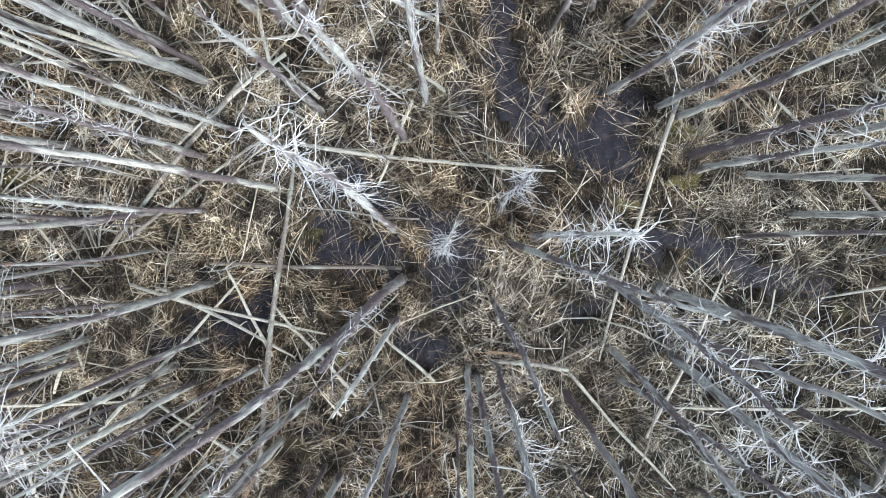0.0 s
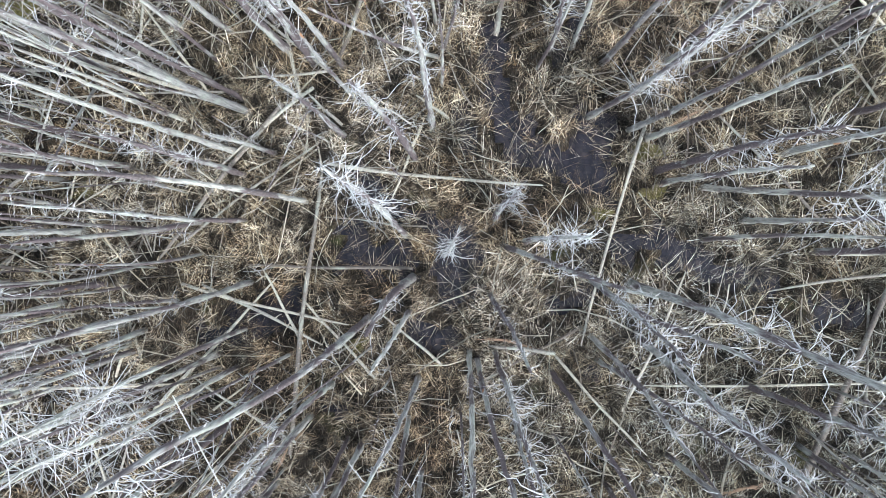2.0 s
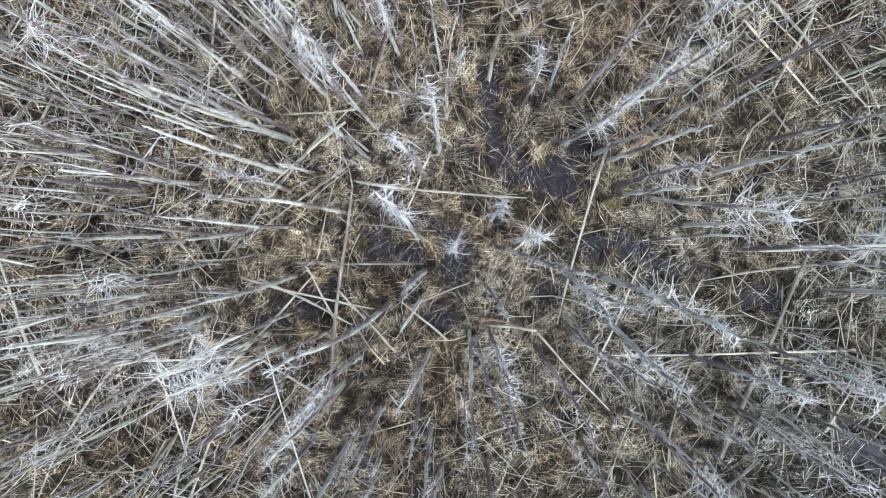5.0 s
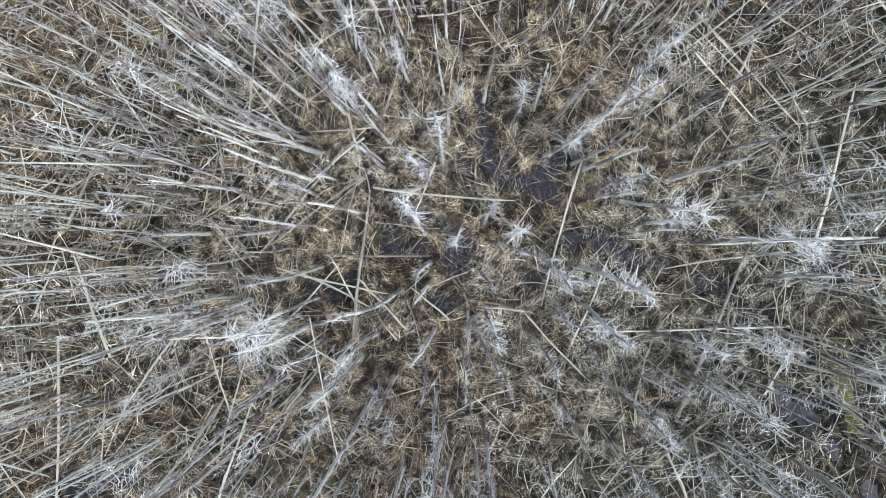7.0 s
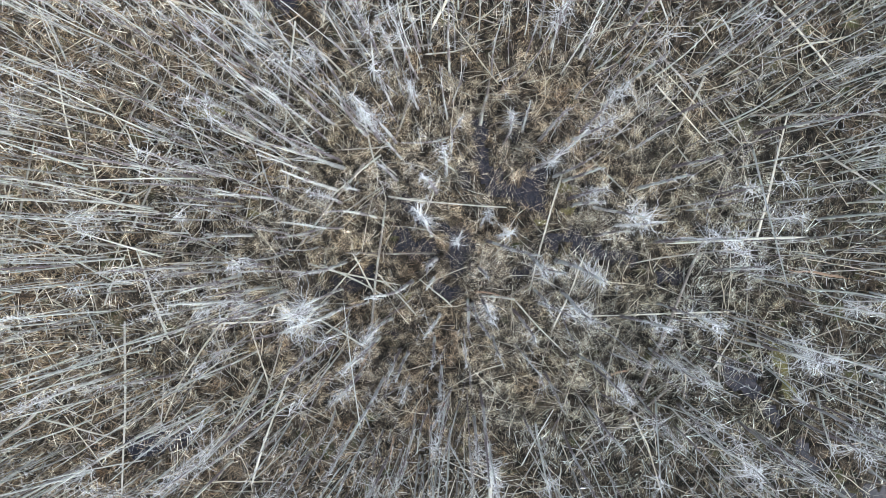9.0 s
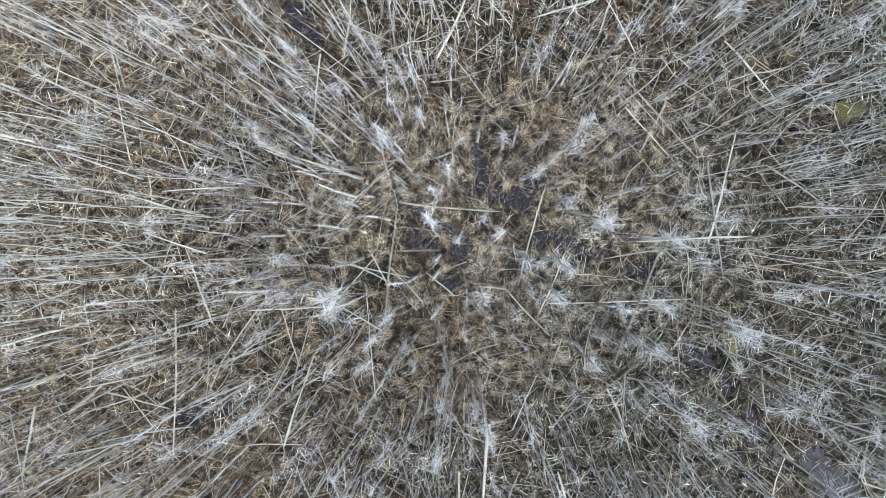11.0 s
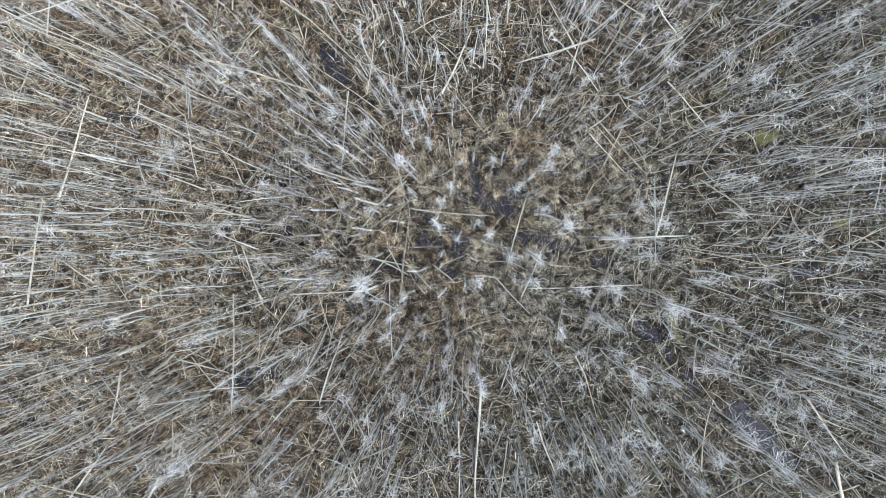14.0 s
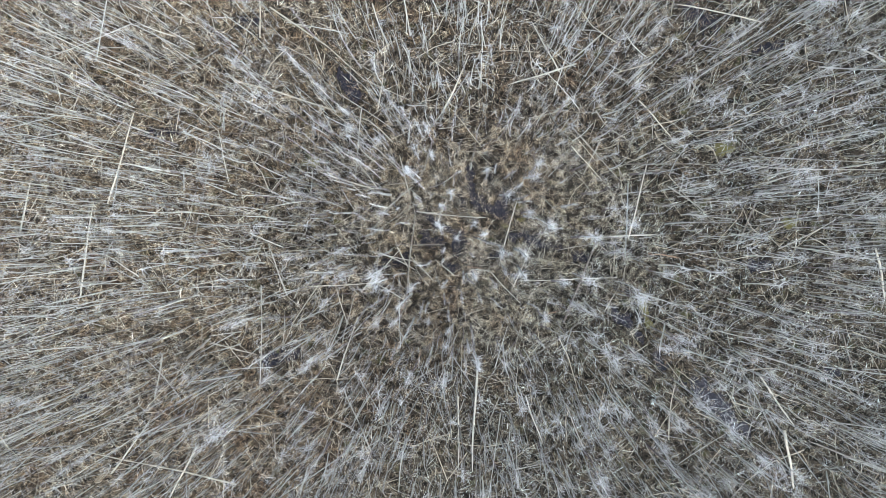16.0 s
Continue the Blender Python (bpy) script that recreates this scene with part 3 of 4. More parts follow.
dead_tree(17.16, 2.17, 6.1, 0.03, -0.19, 0.069, 1)
dead_tree(12.41, 9.74, 5.0, 0.04, 0.15, 0.081, 1)
dead_tree(-14.30, -0.73, 5.9, 0.11, -0.07, 0.069, 1)
dead_tree(-11.99, -4.45, 5.8, -0.12, 0.01, 0.058, 2)
dead_tree(-17.39, -5.53, 6.2, -0.32, -0.13, 0.081, 1)
dead_tree(-16.41, -3.31, 7.1, -0.01, -0.36, 0.083, 2)
dead_tree(-8.09, -6.52, 6.8, -0.10, 0.01, 0.067, 2)
dead_tree(-3.03, -7.74, 5.6, -0.08, 0.17, 0.077, 2)
dead_tree(-11.42, -9.21, 6.3, -0.04, 0.01, 0.069, 1)
dead_tree(-15.72, -8.81, 6.6, 0.02, 0.03, 0.073, 1)
dead_tree(-14.06, -11.12, 5.9, -0.12, 0.20, 0.062, 3)
dead_tree(-5.51, -12.04, 7.1, 0.06, 0.08, 0.065, 3)
dead_tree(-8.41, -12.46, 5.7, -0.08, -0.02, 0.088, 2)
dead_tree(-11.39, -6.55, 5.3, -0.06, -0.11, 0.086, 2)
dead_tree(-8.82, -9.90, 7.2, -0.06, -0.01, 0.086, 1)
dead_tree(0.04, -6.25, 5.1, 0.08, 0.16, 0.082, 2)
dead_tree(0.42, -6.56, 7.1, 0.23, 0.01, 0.057, 3)
dead_tree(9.05, -3.64, 5.9, 0.03, 0.30, 0.078, 4)
dead_tree(6.45, -2.36, 5.9, -0.03, -0.09, 0.066, 3)
dead_tree(9.19, -6.50, 5.8, -0.27, 0.01, 0.082, 3)
dead_tree(10.98, -5.62, 6.1, -0.06, 0.02, 0.086, 2)
dead_tree(11.07, -6.43, 6.2, 0.36, 0.00, 0.067, 2)
dead_tree(12.18, -8.73, 6.7, -0.26, -0.10, 0.078, 4)
dead_tree(13.44, -9.94, 6.9, -0.27, -0.08, 0.075, 4)
dead_tree(15.60, -11.90, 6.5, -0.06, -0.11, 0.077, 4)
dead_tree(6.75, -12.74, 6.7, 0.19, 0.03, 0.074, 2)
dead_tree(16.86, -4.65, 6.9, -0.16, -0.21, 0.069, 2)
dead_tree(10.62, -12.66, 5.8, 0.22, 0.12, 0.085, 2)
dead_tree(18.02, 0.65, 6.9, 0.26, 0.30, 0.059, 1)
dead_tree(19.05, -4.36, 7.0, -0.02, 0.17, 0.068, 1)
dead_tree(14.09, 5.16, 6.5, -0.06, 0.01, 0.078, 1)
dead_tree(9.76, -9.97, 6.6, 0.00, -0.00, 0.070, 1)
dead_tree(-22.62, -10.14, 6.0, -0.04, 0.20, 0.086, 1)
dead_tree(-19.17, 6.64, 5.5, 0.09, 0.15, 0.077, 1)
dead_tree(-20.33, 8.48, 7.0, 0.25, 0.28, 0.077, 1)
dead_tree(-11.47, 9.02, 7.0, -0.07, 0.04, 0.080, 1)
dead_tree(18.07, 6.79, 6.6, -0.12, -0.14, 0.078, 1)
dead_tree(15.03, -4.19, 5.8, -0.20, -0.11, 0.079, 1)
dead_tree(19.40, -7.99, 6.1, -0.11, 0.05, 0.087, 1)
dead_tree(16.89, -8.40, 5.4, 0.05, 0.00, 0.085, 1)
dead_tree(2.51, -10.66, 7.2, -0.01, 0.10, 0.062, 1)
dead_tree(-3.76, -10.37, 6.3, 0.08, -0.17, 0.062, 1)
dead_tree(-6.00, 10.18, 6.9, 0.07, -0.18, 0.083, 1)
dead_tree(8.12, 9.67, 7.0, -0.16, -0.13, 0.075, 1)
dead_tree(10.74, 7.21, 5.4, 0.15, -0.07, 0.087, 1)
dead_tree(-14.82, 2.14, 5.0, -0.09, 0.18, 0.060, 1)
dead_tree(-22.45, -1.36, 5.3, 0.24, -0.06, 0.073, 1)
dead_tree(-22.65, -4.77, 5.8, 0.09, -0.16, 0.081, 1)
dead_tree(-20.12, -7.45, 5.1, 0.04, -0.05, 0.072, 1)
dead_tree(-4.56, -1.71, 6.4, -0.20, -0.23, 0.081, 4)
dead_tree(-4.86, -3.60, 6.2, 0.03, 0.08, 0.090, 1)
dead_tree(-2.50, -3.86, 5.0, 0.15, -0.14, 0.063, 1)
dead_tree(4.30, -4.63, 5.1, -0.06, 0.11, 0.071, 3)
dead_tree(2.36, -2.33, 5.9, 0.25, 0.23, 0.070, 1)


# ---- fallen logs ----
log_count = 0


def fallen_log(x0, y0, x1, y1, radius):
    """A bleached stem that lies on the ground, with a taper, a slight bend and a few stubs."""
    global log_count
    log_count += 1
    r = np.random.default_rng(900 + log_count)
    a, b = np.array([x0, y0]), np.array([x1, y1])
    if r.random() < 0.5:
        a, b = b, a
    length = float(np.linalg.norm(b - a))
    t = np.linspace(0, 1, 11)
    side = np.array([-(b - a)[1], (b - a)[0]]) / length
    off = r.uniform(-0.018, 0.018) * length * np.sin(np.pi * t) + 0.3 * radius * np.sin(9 * t + r.uniform(0, 6))
    xy = a[None] + (b - a)[None] * t[:, None] + side[None] * off[:, None]
    rad = radius * (1.12 - 0.45 * t) * (1 + 0.06 * r.normal(size=11))
    rad[0] *= 0.8
    rad[-1] *= 0.5
    z = np.maximum(ground_height(xy[:, 0], xy[:, 1]), -0.02)
    rise = np.polyval(np.polyfit(t, z, 1), t)
    rise = rise + 0.17 + radius * 0.8 + 0.04 * np.sin(np.pi * t)
    path = np.concatenate([xy, rise[:, None]], 1)
    mid = path.mean(axis=0)
    mid[2] = 0.0
    v, fc = tubes((path - mid)[None], rad[None], 8, closed=True)
    n = int(r.integers(2, 6))
    share = r.integers(1, 10, n)
    az = r.uniform(0, 6.28, n)
    way = np.stack([np.cos(az), np.sin(az), r.uniform(0.2, 1.0, n)], 1)
    size = r.uniform(0.08, 0.35, n)
    p = twig_paths(path[share] - mid, way / np.linalg.norm(way, axis=1, keepdims=True), size, np.zeros(n), r, 4)
    log = new("fallen_log")
    log.matrix_basis = pose(*mid)
    mesh_object("stem", v, fc, wood_log, log)
    for q in p:
        sv, sf = tubes(q[None], 0.012 * np.linspace(1, 0.4, 4)[None], 4)
        mesh_object("branch_stub", sv, sf, wood_log, log)
    tagged(log, "bleached barkless fallen log lying on dry straw", "fallen log", "fallen logs")
    return log


fallen_log(-1.81, 5.64, -2.60, 3.32, 0.048)
fallen_log(-4.57, 3.16, -2.69, 3.25, 0.028)
fallen_log(-2.91, 1.35, -3.60, -4.12, 0.048)
fallen_log(-4.36, -0.44, -1.19, -0.52, 0.032)
fallen_log(-1.00, 2.21, -1.56, 0.82, 0.028)
fallen_log(-2.82, 1.50, 1.30, 1.05, 0.034)
fallen_log(3.29, 2.33, 2.02, -2.00, 0.032)
fallen_log(8.07, 5.37, 7.02, 3.37, 0.038)
fallen_log(6.42, 5.17, 8.16, 3.16, 0.030)
fallen_log(8.01, -0.10, 5.80, -5.35, 0.062)
fallen_log(3.91, 2.94, 6.40, 0.35, 0.027)
fallen_log(1.52, -2.19, 3.26, -4.09, 0.028)
fallen_log(3.96, -0.60, 2.79, -3.27, 0.028)
fallen_log(-5.68, -0.81, -2.43, -1.60, 0.032)
fallen_log(-4.10, -0.50, -3.34, -1.99, 0.028)
fallen_log(0.78, 5.44, 0.41, 3.89, 0.054)
fallen_log(3.14, -2.76, 8.99, -2.64, 0.028)
fallen_log(5.50, -0.97, 8.98, -0.54, 0.032)
fallen_log(-2.51, 2.23, -3.15, 2.82, 0.028)
fallen_log(-1.10, 2.78, -0.47, 2.33, 0.028)
fallen_log(-3.33, -1.09, -1.92, -2.63, 0.028)
fallen_log(-1.78, -1.42, -0.64, -2.38, 0.028)
fallen_log(-5.28, -0.82, -2.95, -1.99, 0.032)
fallen_log(-9.31, -2.89, -5.44, -2.76, 0.028)
fallen_log(-7.03, -2.63, -6.61, -1.59, 0.028)
fallen_log(-0.26, -2.89, 2.03, -1.62, 0.028)
fallen_log(-5.32, 5.48, -2.44, 3.00, 0.028)
fallen_log(0.26, -2.00, 1.52, -2.13, 0.038)
fallen_log(-9.91, 4.52, -12.10, 0.40, 0.041)
fallen_log(-10.45, 6.89, -12.66, 3.38, 0.041)
fallen_log(-15.18, 5.12, -16.40, -0.10, 0.041)
fallen_log(-6.00, 7.70, -6.47, 3.30, 0.035)
fallen_log(10.85, 4.19, 9.69, -0.36, 0.041)
fallen_log(3.27, -7.75, 6.75, -5.27, 0.041)
fallen_log(6.77, -0.31, 11.43, -0.16, 0.041)
fallen_log(-6.66, -3.46, -7.48, -6.32, 0.029)
fallen_log(-11.86, -0.17, -10.79, -3.43, 0.041)
fallen_log(-17.06, -7.15, -15.52, -5.92, 0.076)
fallen_log(-15.53, -6.25, -12.70, -6.99, 0.035)
fallen_log(-12.28, -0.37, -13.09, -2.19, 0.029)
fallen_log(-4.49, 6.67, -1.20, 6.72, 0.033)
fallen_log(-12.62, 7.92, -13.49, 6.13, 0.029)
fallen_log(6.47, 6.33, 9.29, 3.01, 0.035)
fallen_log(9.03, -3.32, 8.25, -4.58, 0.029)
fallen_log(-3.47, -3.89, -5.47, -2.67, 0.033)
fallen_log(-8.59, 3.99, -5.36, 2.91, 0.042)
fallen_log(-13.99, -7.07, -15.92, -8.51, 0.029)
fallen_log(-3.66, 2.66, -6.20, -0.40, 0.046)
fallen_log(-3.05, 2.95, -5.00, 1.35, 0.034)
fallen_log(-10.67, 2.63, -4.56, 2.90, 0.023)
fallen_log(-6.29, -3.27, -3.82, -0.70, 0.033)
fallen_log(-7.90, -2.65, -7.14, -5.27, 0.023)
fallen_log(-14.73, 6.77, -14.17, 3.52, 0.029)
fallen_log(11.78, 6.94, 9.15, 7.41, 0.023)
fallen_log(-6.88, 5.32, -5.13, 2.93, 0.028)
fallen_log(-6.12, 5.30, -4.73, 4.09, 0.040)
fallen_log(-3.78, 4.91, -3.25, 2.57, 0.033)
fallen_log(-9.27, 0.85, -8.70, 1.39, 0.042)
fallen_log(-5.78, -0.07, -2.94, 1.92, 0.028)
fallen_log(-9.70, -4.09, -8.82, -4.96, 0.020)
fallen_log(-10.93, -4.20, -11.15, -6.72, 0.020)
fallen_log(7.32, -1.01, 7.20, -3.83, 0.028)
fallen_log(8.42, -2.49, 8.46, -5.39, 0.020)
fallen_log(8.68, 4.58, 9.56, 3.03, 0.023)
fallen_log(5.44, 6.33, 6.76, 5.26, 0.020)
fallen_log(-22.53, 2.50, -23.55, -3.35, 0.050)
fallen_log(-19.85, 7.87, -21.65, 2.34, 0.050)
fallen_log(9.53, 4.02, 16.93, 3.68, 0.040)
fallen_log(16.93, 3.71, 24.64, 3.36, 0.040)
fallen_log(17.32, 2.24, 15.85, -1.23, 0.050)
fallen_log(2.77, 8.87, 6.79, 9.99, 0.050)
fallen_log(-18.52, -6.84, -19.18, -9.87, 0.050)
fallen_log(-19.43, -10.85, -22.03, -14.25, 0.050)
fallen_log(-16.58, -12.56, -18.52, -15.96, 0.060)
fallen_log(-17.08, -12.97, -18.88, -16.13, 0.050)
fallen_log(0.65, -8.10, 0.20, -14.19, 0.060)
fallen_log(-0.57, -9.63, -0.62, -14.11, 0.040)
fallen_log(23.92, -1.21, 24.43, -4.20, 0.060)
fallen_log(22.03, -6.17, 22.96, -9.86, 0.050)
fallen_log(17.18, -8.46, 19.19, -11.58, 0.050)
fallen_log(5.84, -10.11, 7.01, -13.19, 0.040)
fallen_log(21.13, -3.15, 23.56, -4.26, 0.050)
fallen_log(18.63, -11.84, 19.17, -15.30, 0.080)
fallen_log(20.11, -12.53, 24.61, -14.31, 0.060)
fallen_log(0.46, 10.67, -1.19, 7.30, 0.050)
fallen_log(12.70, 13.27, 17.48, 12.06, 0.040)
fallen_log(-12.34, -2.77, -12.61, -9.17, 0.040)
fallen_log(-6.47, -4.75, -7.87, -8.59, 0.040)
fallen_log(22.80, 10.59, 24.65, 9.42, 0.060)
fallen_log(-26.39, 3.90, -27.24, 0.44, 0.050)
fallen_log(-10.96, 3.55, -13.84, -0.51, 0.040)
fallen_log(-24.98, 13.49, -24.38, 10.40, 0.040)
fallen_log(-7.47, -9.22, -5.83, -13.04, 0.040)
fallen_log(-4.26, 11.15, -5.22, 13.86, 0.040)
fallen_log(4.17, 12.56, 5.79, 9.52, 0.040)
fallen_log(9.14, 12.40, 6.46, 10.16, 0.040)
fallen_log(10.41, 7.72, 12.36, 5.35, 0.040)
fallen_log(-14.52, 0.20, -7.61, -0.62, 0.040)
fallen_log(-19.86, -2.13, -21.93, -0.70, 0.040)
fallen_log(-23.85, -15.06, -27.01, -12.91, 0.040)
fallen_log(3.48, -9.67, 4.45, -12.42, 0.040)
fallen_log(12.61, -2.34, 15.57, -3.73, 0.040)
fallen_log(-4.44, -13.05, -3.11, -15.14, 0.040)
fallen_log(-12.14, -15.10, -9.29, -13.02, 0.040)
fallen_log(14.29, 0.98, 12.00, 2.69, 0.040)


# ---- further trees: copies of a dozen built ones, scattered through the outer stand ----
r = np.random.default_rng(21)
models = [build_tree(r.uniform(4.6, 7.2), r.uniform(-0.3, 0.3), r.uniform(-0.3, 0.3), r.uniform(0.045, 0.085), c, 500 + i)
          for i, c in enumerate((1, 0, 2, 1, 1, 3, 1, 2, 4, 0, 1, 2))]
used, extra = set(), 0
CROWNED = [(-9.0, 9.7), (-7.4, 8.0), (-6.0, 5.9), (-4.9, 9.3), (-4.2, 8.0), (-2.4, 5.9), (-4.5, 5.2), (-3.8, 4.2), (-9.7, 10.3), (13.5, -8.2), (15.7, -8.9), (0.6, -7.2), (6.0, -6.0), (10.7, -2.2), (14.6, -6.9), (16.0, -10.6), (9.0, 0.4), (11.5, 5.1), (13.7, 7.3), (14.9, 8.4), (15.8, 1.9), (9.4, 8.6), (-13.6, -10.5), (-8.8, -7.0), (-10.1, -6.5), (-12.8, -4.7), (-18.3, -6.3), (-11.2, -7.8), (-19.8, -4.1), (-3.7, -3.8), (-6.7, -2.0), (-2.2, -4.8)]
for i, (x, y) in enumerate(CROWNED):
    k = (2, 5, 8, 7, 5, 11, 8)[i % 7]
    taken.append((x, y))
    m = pose(x, y, float(ground_height(np.array(x), np.array(y))), 0, 0, r.uniform(0, 360)) @ Matrix.Scale(r.uniform(0.78, 1.0), 4)
    if k in used:
        copy_thing(models[k], m)
    else:
        used.add(k)
        models[k].matrix_basis = m
while extra < 135:
    ring = extra < 85            # first the stand next to the clearing, then the outer stand
    x, y = (r.uniform(-11, 11), r.uniform(-7.2, 7.2)) if ring else (r.uniform(-29, 27), r.uniform(-16.5, 15.5))
    away = math.hypot(x / 1.5, y)
    if strip(np.array(x), np.array(y)) > 0.4 or away < 3.0 or (not ring and away < 6.5) or wet(np.array(x), np.array(y)) > -0.1:
        continue
    if min(math.hypot(x - a, y - b) for a, b in taken) < 0.7 or (x > 0 and ring and r.random() > 0.35):
        continue
    taken.append((x, y))
    k = int(r.choice((0, 1, 3, 4, 6, 9, 10, 0, 1, 3, 4, 6, 9, 10, 2, 7)))
    m = pose(x, y, float(ground_height(np.array(x), np.array(y))), r.normal() * 1.5, r.normal() * 1.5, r.uniform(0, 360)) @ Matrix.Scale(r.uniform(0.8, 1.15), 4)
    if k in used:
        copy_thing(models[k], m)
    else:
        used.add(k)
        models[k].matrix_basis = m
    extra += 1
for k, tree in enumerate(models):
    if k not in used:
        tree.matrix_basis = pose(-26 + k, 16.2, 0.05)

# ---- the rest of the stand: slim dead poles ----
r = np.random.default_rng(23)
count = 23500
px, py = r.uniform(-44, 42, count), r.uniform(-30, 29, count)
away = np.hypot(px / 1.5, py)
inside = away < 5.2
keep = (wet(px, py) < -0.05) & (r.uniform(0, 1, count) > 0.95 * strip(px, py))
keep &= r.uniform(0, 1, count) < np.where(inside, np.clip(0.12 * (away - 0.8), 0, 0.5), 0.70 + 0.60 * waves(px, py, 9.0, 31, 2)) * np.where(px > 0, np.clip((away - 1.5) / 8.0, 0.25, 1), 1.0)
px, py, away = px[keep], py[keep], away[keep]
count = len(px)
h = (0.7 + 5.6 * r.uniform(0, 1, count) ** 1.3) * np.clip(0.35 + 0.15 * away, 0.4, 1.0)
stout = r.uniform(0, 1, count) < 0.26
rad0 = np.where(stout, r.uniform(0.026, 0.044, count), r.uniform(0.010, 0.026, count))
h = np.where(stout, np.maximum(h, r.uniform(3.2, 6.2, count)), h)
t = np.linspace(0, 1, 5)
lean = r.normal(size=(count, 2)) * np.where(r.uniform(0, 1, count) < np.where(away > 6, 0.16, 0.06), 0.40, 0.05)[:, None]
bend = r.normal(size=(count, 2)) * 0.05
paths = np.zeros((count, 5, 3))
for i in range(2):
    paths[:, :, i] = (px, py)[i][:, None] + h[:, None] * lean[:, i:i + 1] * t + bend[:, i:i + 1] * np.sin(np.pi * t)[None] * h[:, None] / 4
paths[:, :, 2] = ground_height(px, py)[:, None] - 0.08 + h[:, None] * t
pole_rad = rad0[:, None] * (1 - 0.65 * t)[None]
near_poles = np.argsort(away)[:280]
rest = np.ones(count, bool)
rest[near_poles] = False
pv, pf = tubes(paths[rest], pole_rad[rest], 4)
stand = mesh_object("dead_pole_thicket", pv, pf, wood_far)
tagged(stand, "slim grey dead poles standing close in the bog", "dead trees", kind="stuff")
per = 8
share = r.uniform(0.3, 1.0, (count, per))
idx = np.clip((share * 4).astype(int), 0, 3)
frac = share * 4 - idx
ci = np.arange(count)[:, None]
base = (paths[ci, idx] * (1 - frac[..., None]) + paths[ci, idx + 1] * frac[..., None]).reshape(-1, 3)
n = len(base)
az = r.uniform(0, 6.28, n)
way = np.stack([np.cos(az), np.sin(az), r.uniform(-0.2, 0.8, n)], 1)
way /= np.linalg.norm(way, axis=1, keepdims=True)
bushy = np.repeat(r.uniform(0, 1, count) < 0.35, per)
p = twig_paths(base, way, r.uniform(0.05, 0.26, n) * np.where(bushy, 2.0, 1.0), np.zeros(n), r, 3)
twig_rad = np.full((n, 1), 0.0062) * np.linspace(1, 0.45, 3)[None]
kept = np.repeat(rest, per)
kv, kf = tubes(p[kept], twig_rad[kept], 3)
tagged(mesh_object("pole_twigs", kv, kf, twig_pale, stand), kind="stuff")
for i in near_poles:
    foot = paths[i, 0]
    v, fc = tubes((paths[i] - foot)[None], pole_rad[i][None], 6, closed=True)
    pole = mesh_object("dead_pole", v, fc, wood_grey)
    pole.location = foot
    own = slice(i * per, (i + 1) * per)
    v, fc = tubes(p[own] - foot, twig_rad[own] * 0.8, 3)
    tagged(mesh_object("crown", v, fc, twig_pale, pole), kind="stuff")
    tagged(pole, "slim leaning grey dead pole with brittle side twigs" if np.hypot(*(paths[i, -1] - foot)[:2]) > 0.5 else "slim upright grey dead pole with brittle side twigs", "dead pole", "slim dead poles")
tufted = np.flatnonzero(stout & (away > 4.0) & (r.uniform(0, 1, count) < np.where(px > 5, 0.48, 0.26)))      # some stouter ones end in a bleached tuft
per = 18
base = np.repeat(paths[tufted, -1], per, axis=0)
back = np.repeat(paths[tufted, -2], per, axis=0)
n = len(base)
base = base + (back - base) * r.uniform(0, 0.8, n)[:, None]
az = r.uniform(0, 6.28, n)
way = np.stack([np.cos(az), np.sin(az), r.uniform(-0.3, 0.7, n)], 1)
way /= np.linalg.norm(way, axis=1, keepdims=True)
p = twig_paths(base, way, r.uniform(0.15, 0.62, n), np.full(n, -0.2), r, 5, 1.3)
kv, kf = tubes(p, np.full((n, 1), 0.0072) * np.linspace(1, 0.5, 5)[None], 3)
tagged(mesh_object("pole_tufts", kv, kf, twig_pale, stand), kind="stuff")


# ---- straw, sedge and sticks ----
def spread(number, near, gaps=0.9):
    """Places for blades over the bog: the clearing (near) or all round it, thinning into each other; few stand in the pools."""
    x = r.uniform(-12, 12, number) if near else r.uniform(-33, 31, number)
    y = r.uniform(-8, 8, number) if near else r.uniform(-20, 19, number)
    close = np.clip(3.2 - np.hypot(x / 4.6, y / 2.9), 0, 1)
    ok = r.uniform(0, 1, number) < (close if near else 1 - 0.95 * close)
    w = wet(x, y)
    ok &= (w < -0.15) | (r.uniform(0, 1, number) < np.where(w < 0.1, 0.45, np.where(np.hypot(x, y) > 8.5, 0.35, 0.07)))
    lush = 0.0 if near else 0.45 * np.clip((-x - 3) / 9, 0, 1)          # thicker growth towards one side
    ok &= r.uniform(0, 1, number) < np.clip(0.54 + lush + 1.1 * gaps * waves(x, y, 0.9, 14, 4), 0.02, 1.0)
    if gaps > 0.5:
        ok &= r.uniform(0, 1, number) > 0.5 * strip(x, y)
        ok &= r.uniform(0, 1, number) < np.clip(0.70 + lush + 1.6 * waves(x, y, 0.55, 24, 2), 0.05, 1.0)
    return x[ok], y[ok]


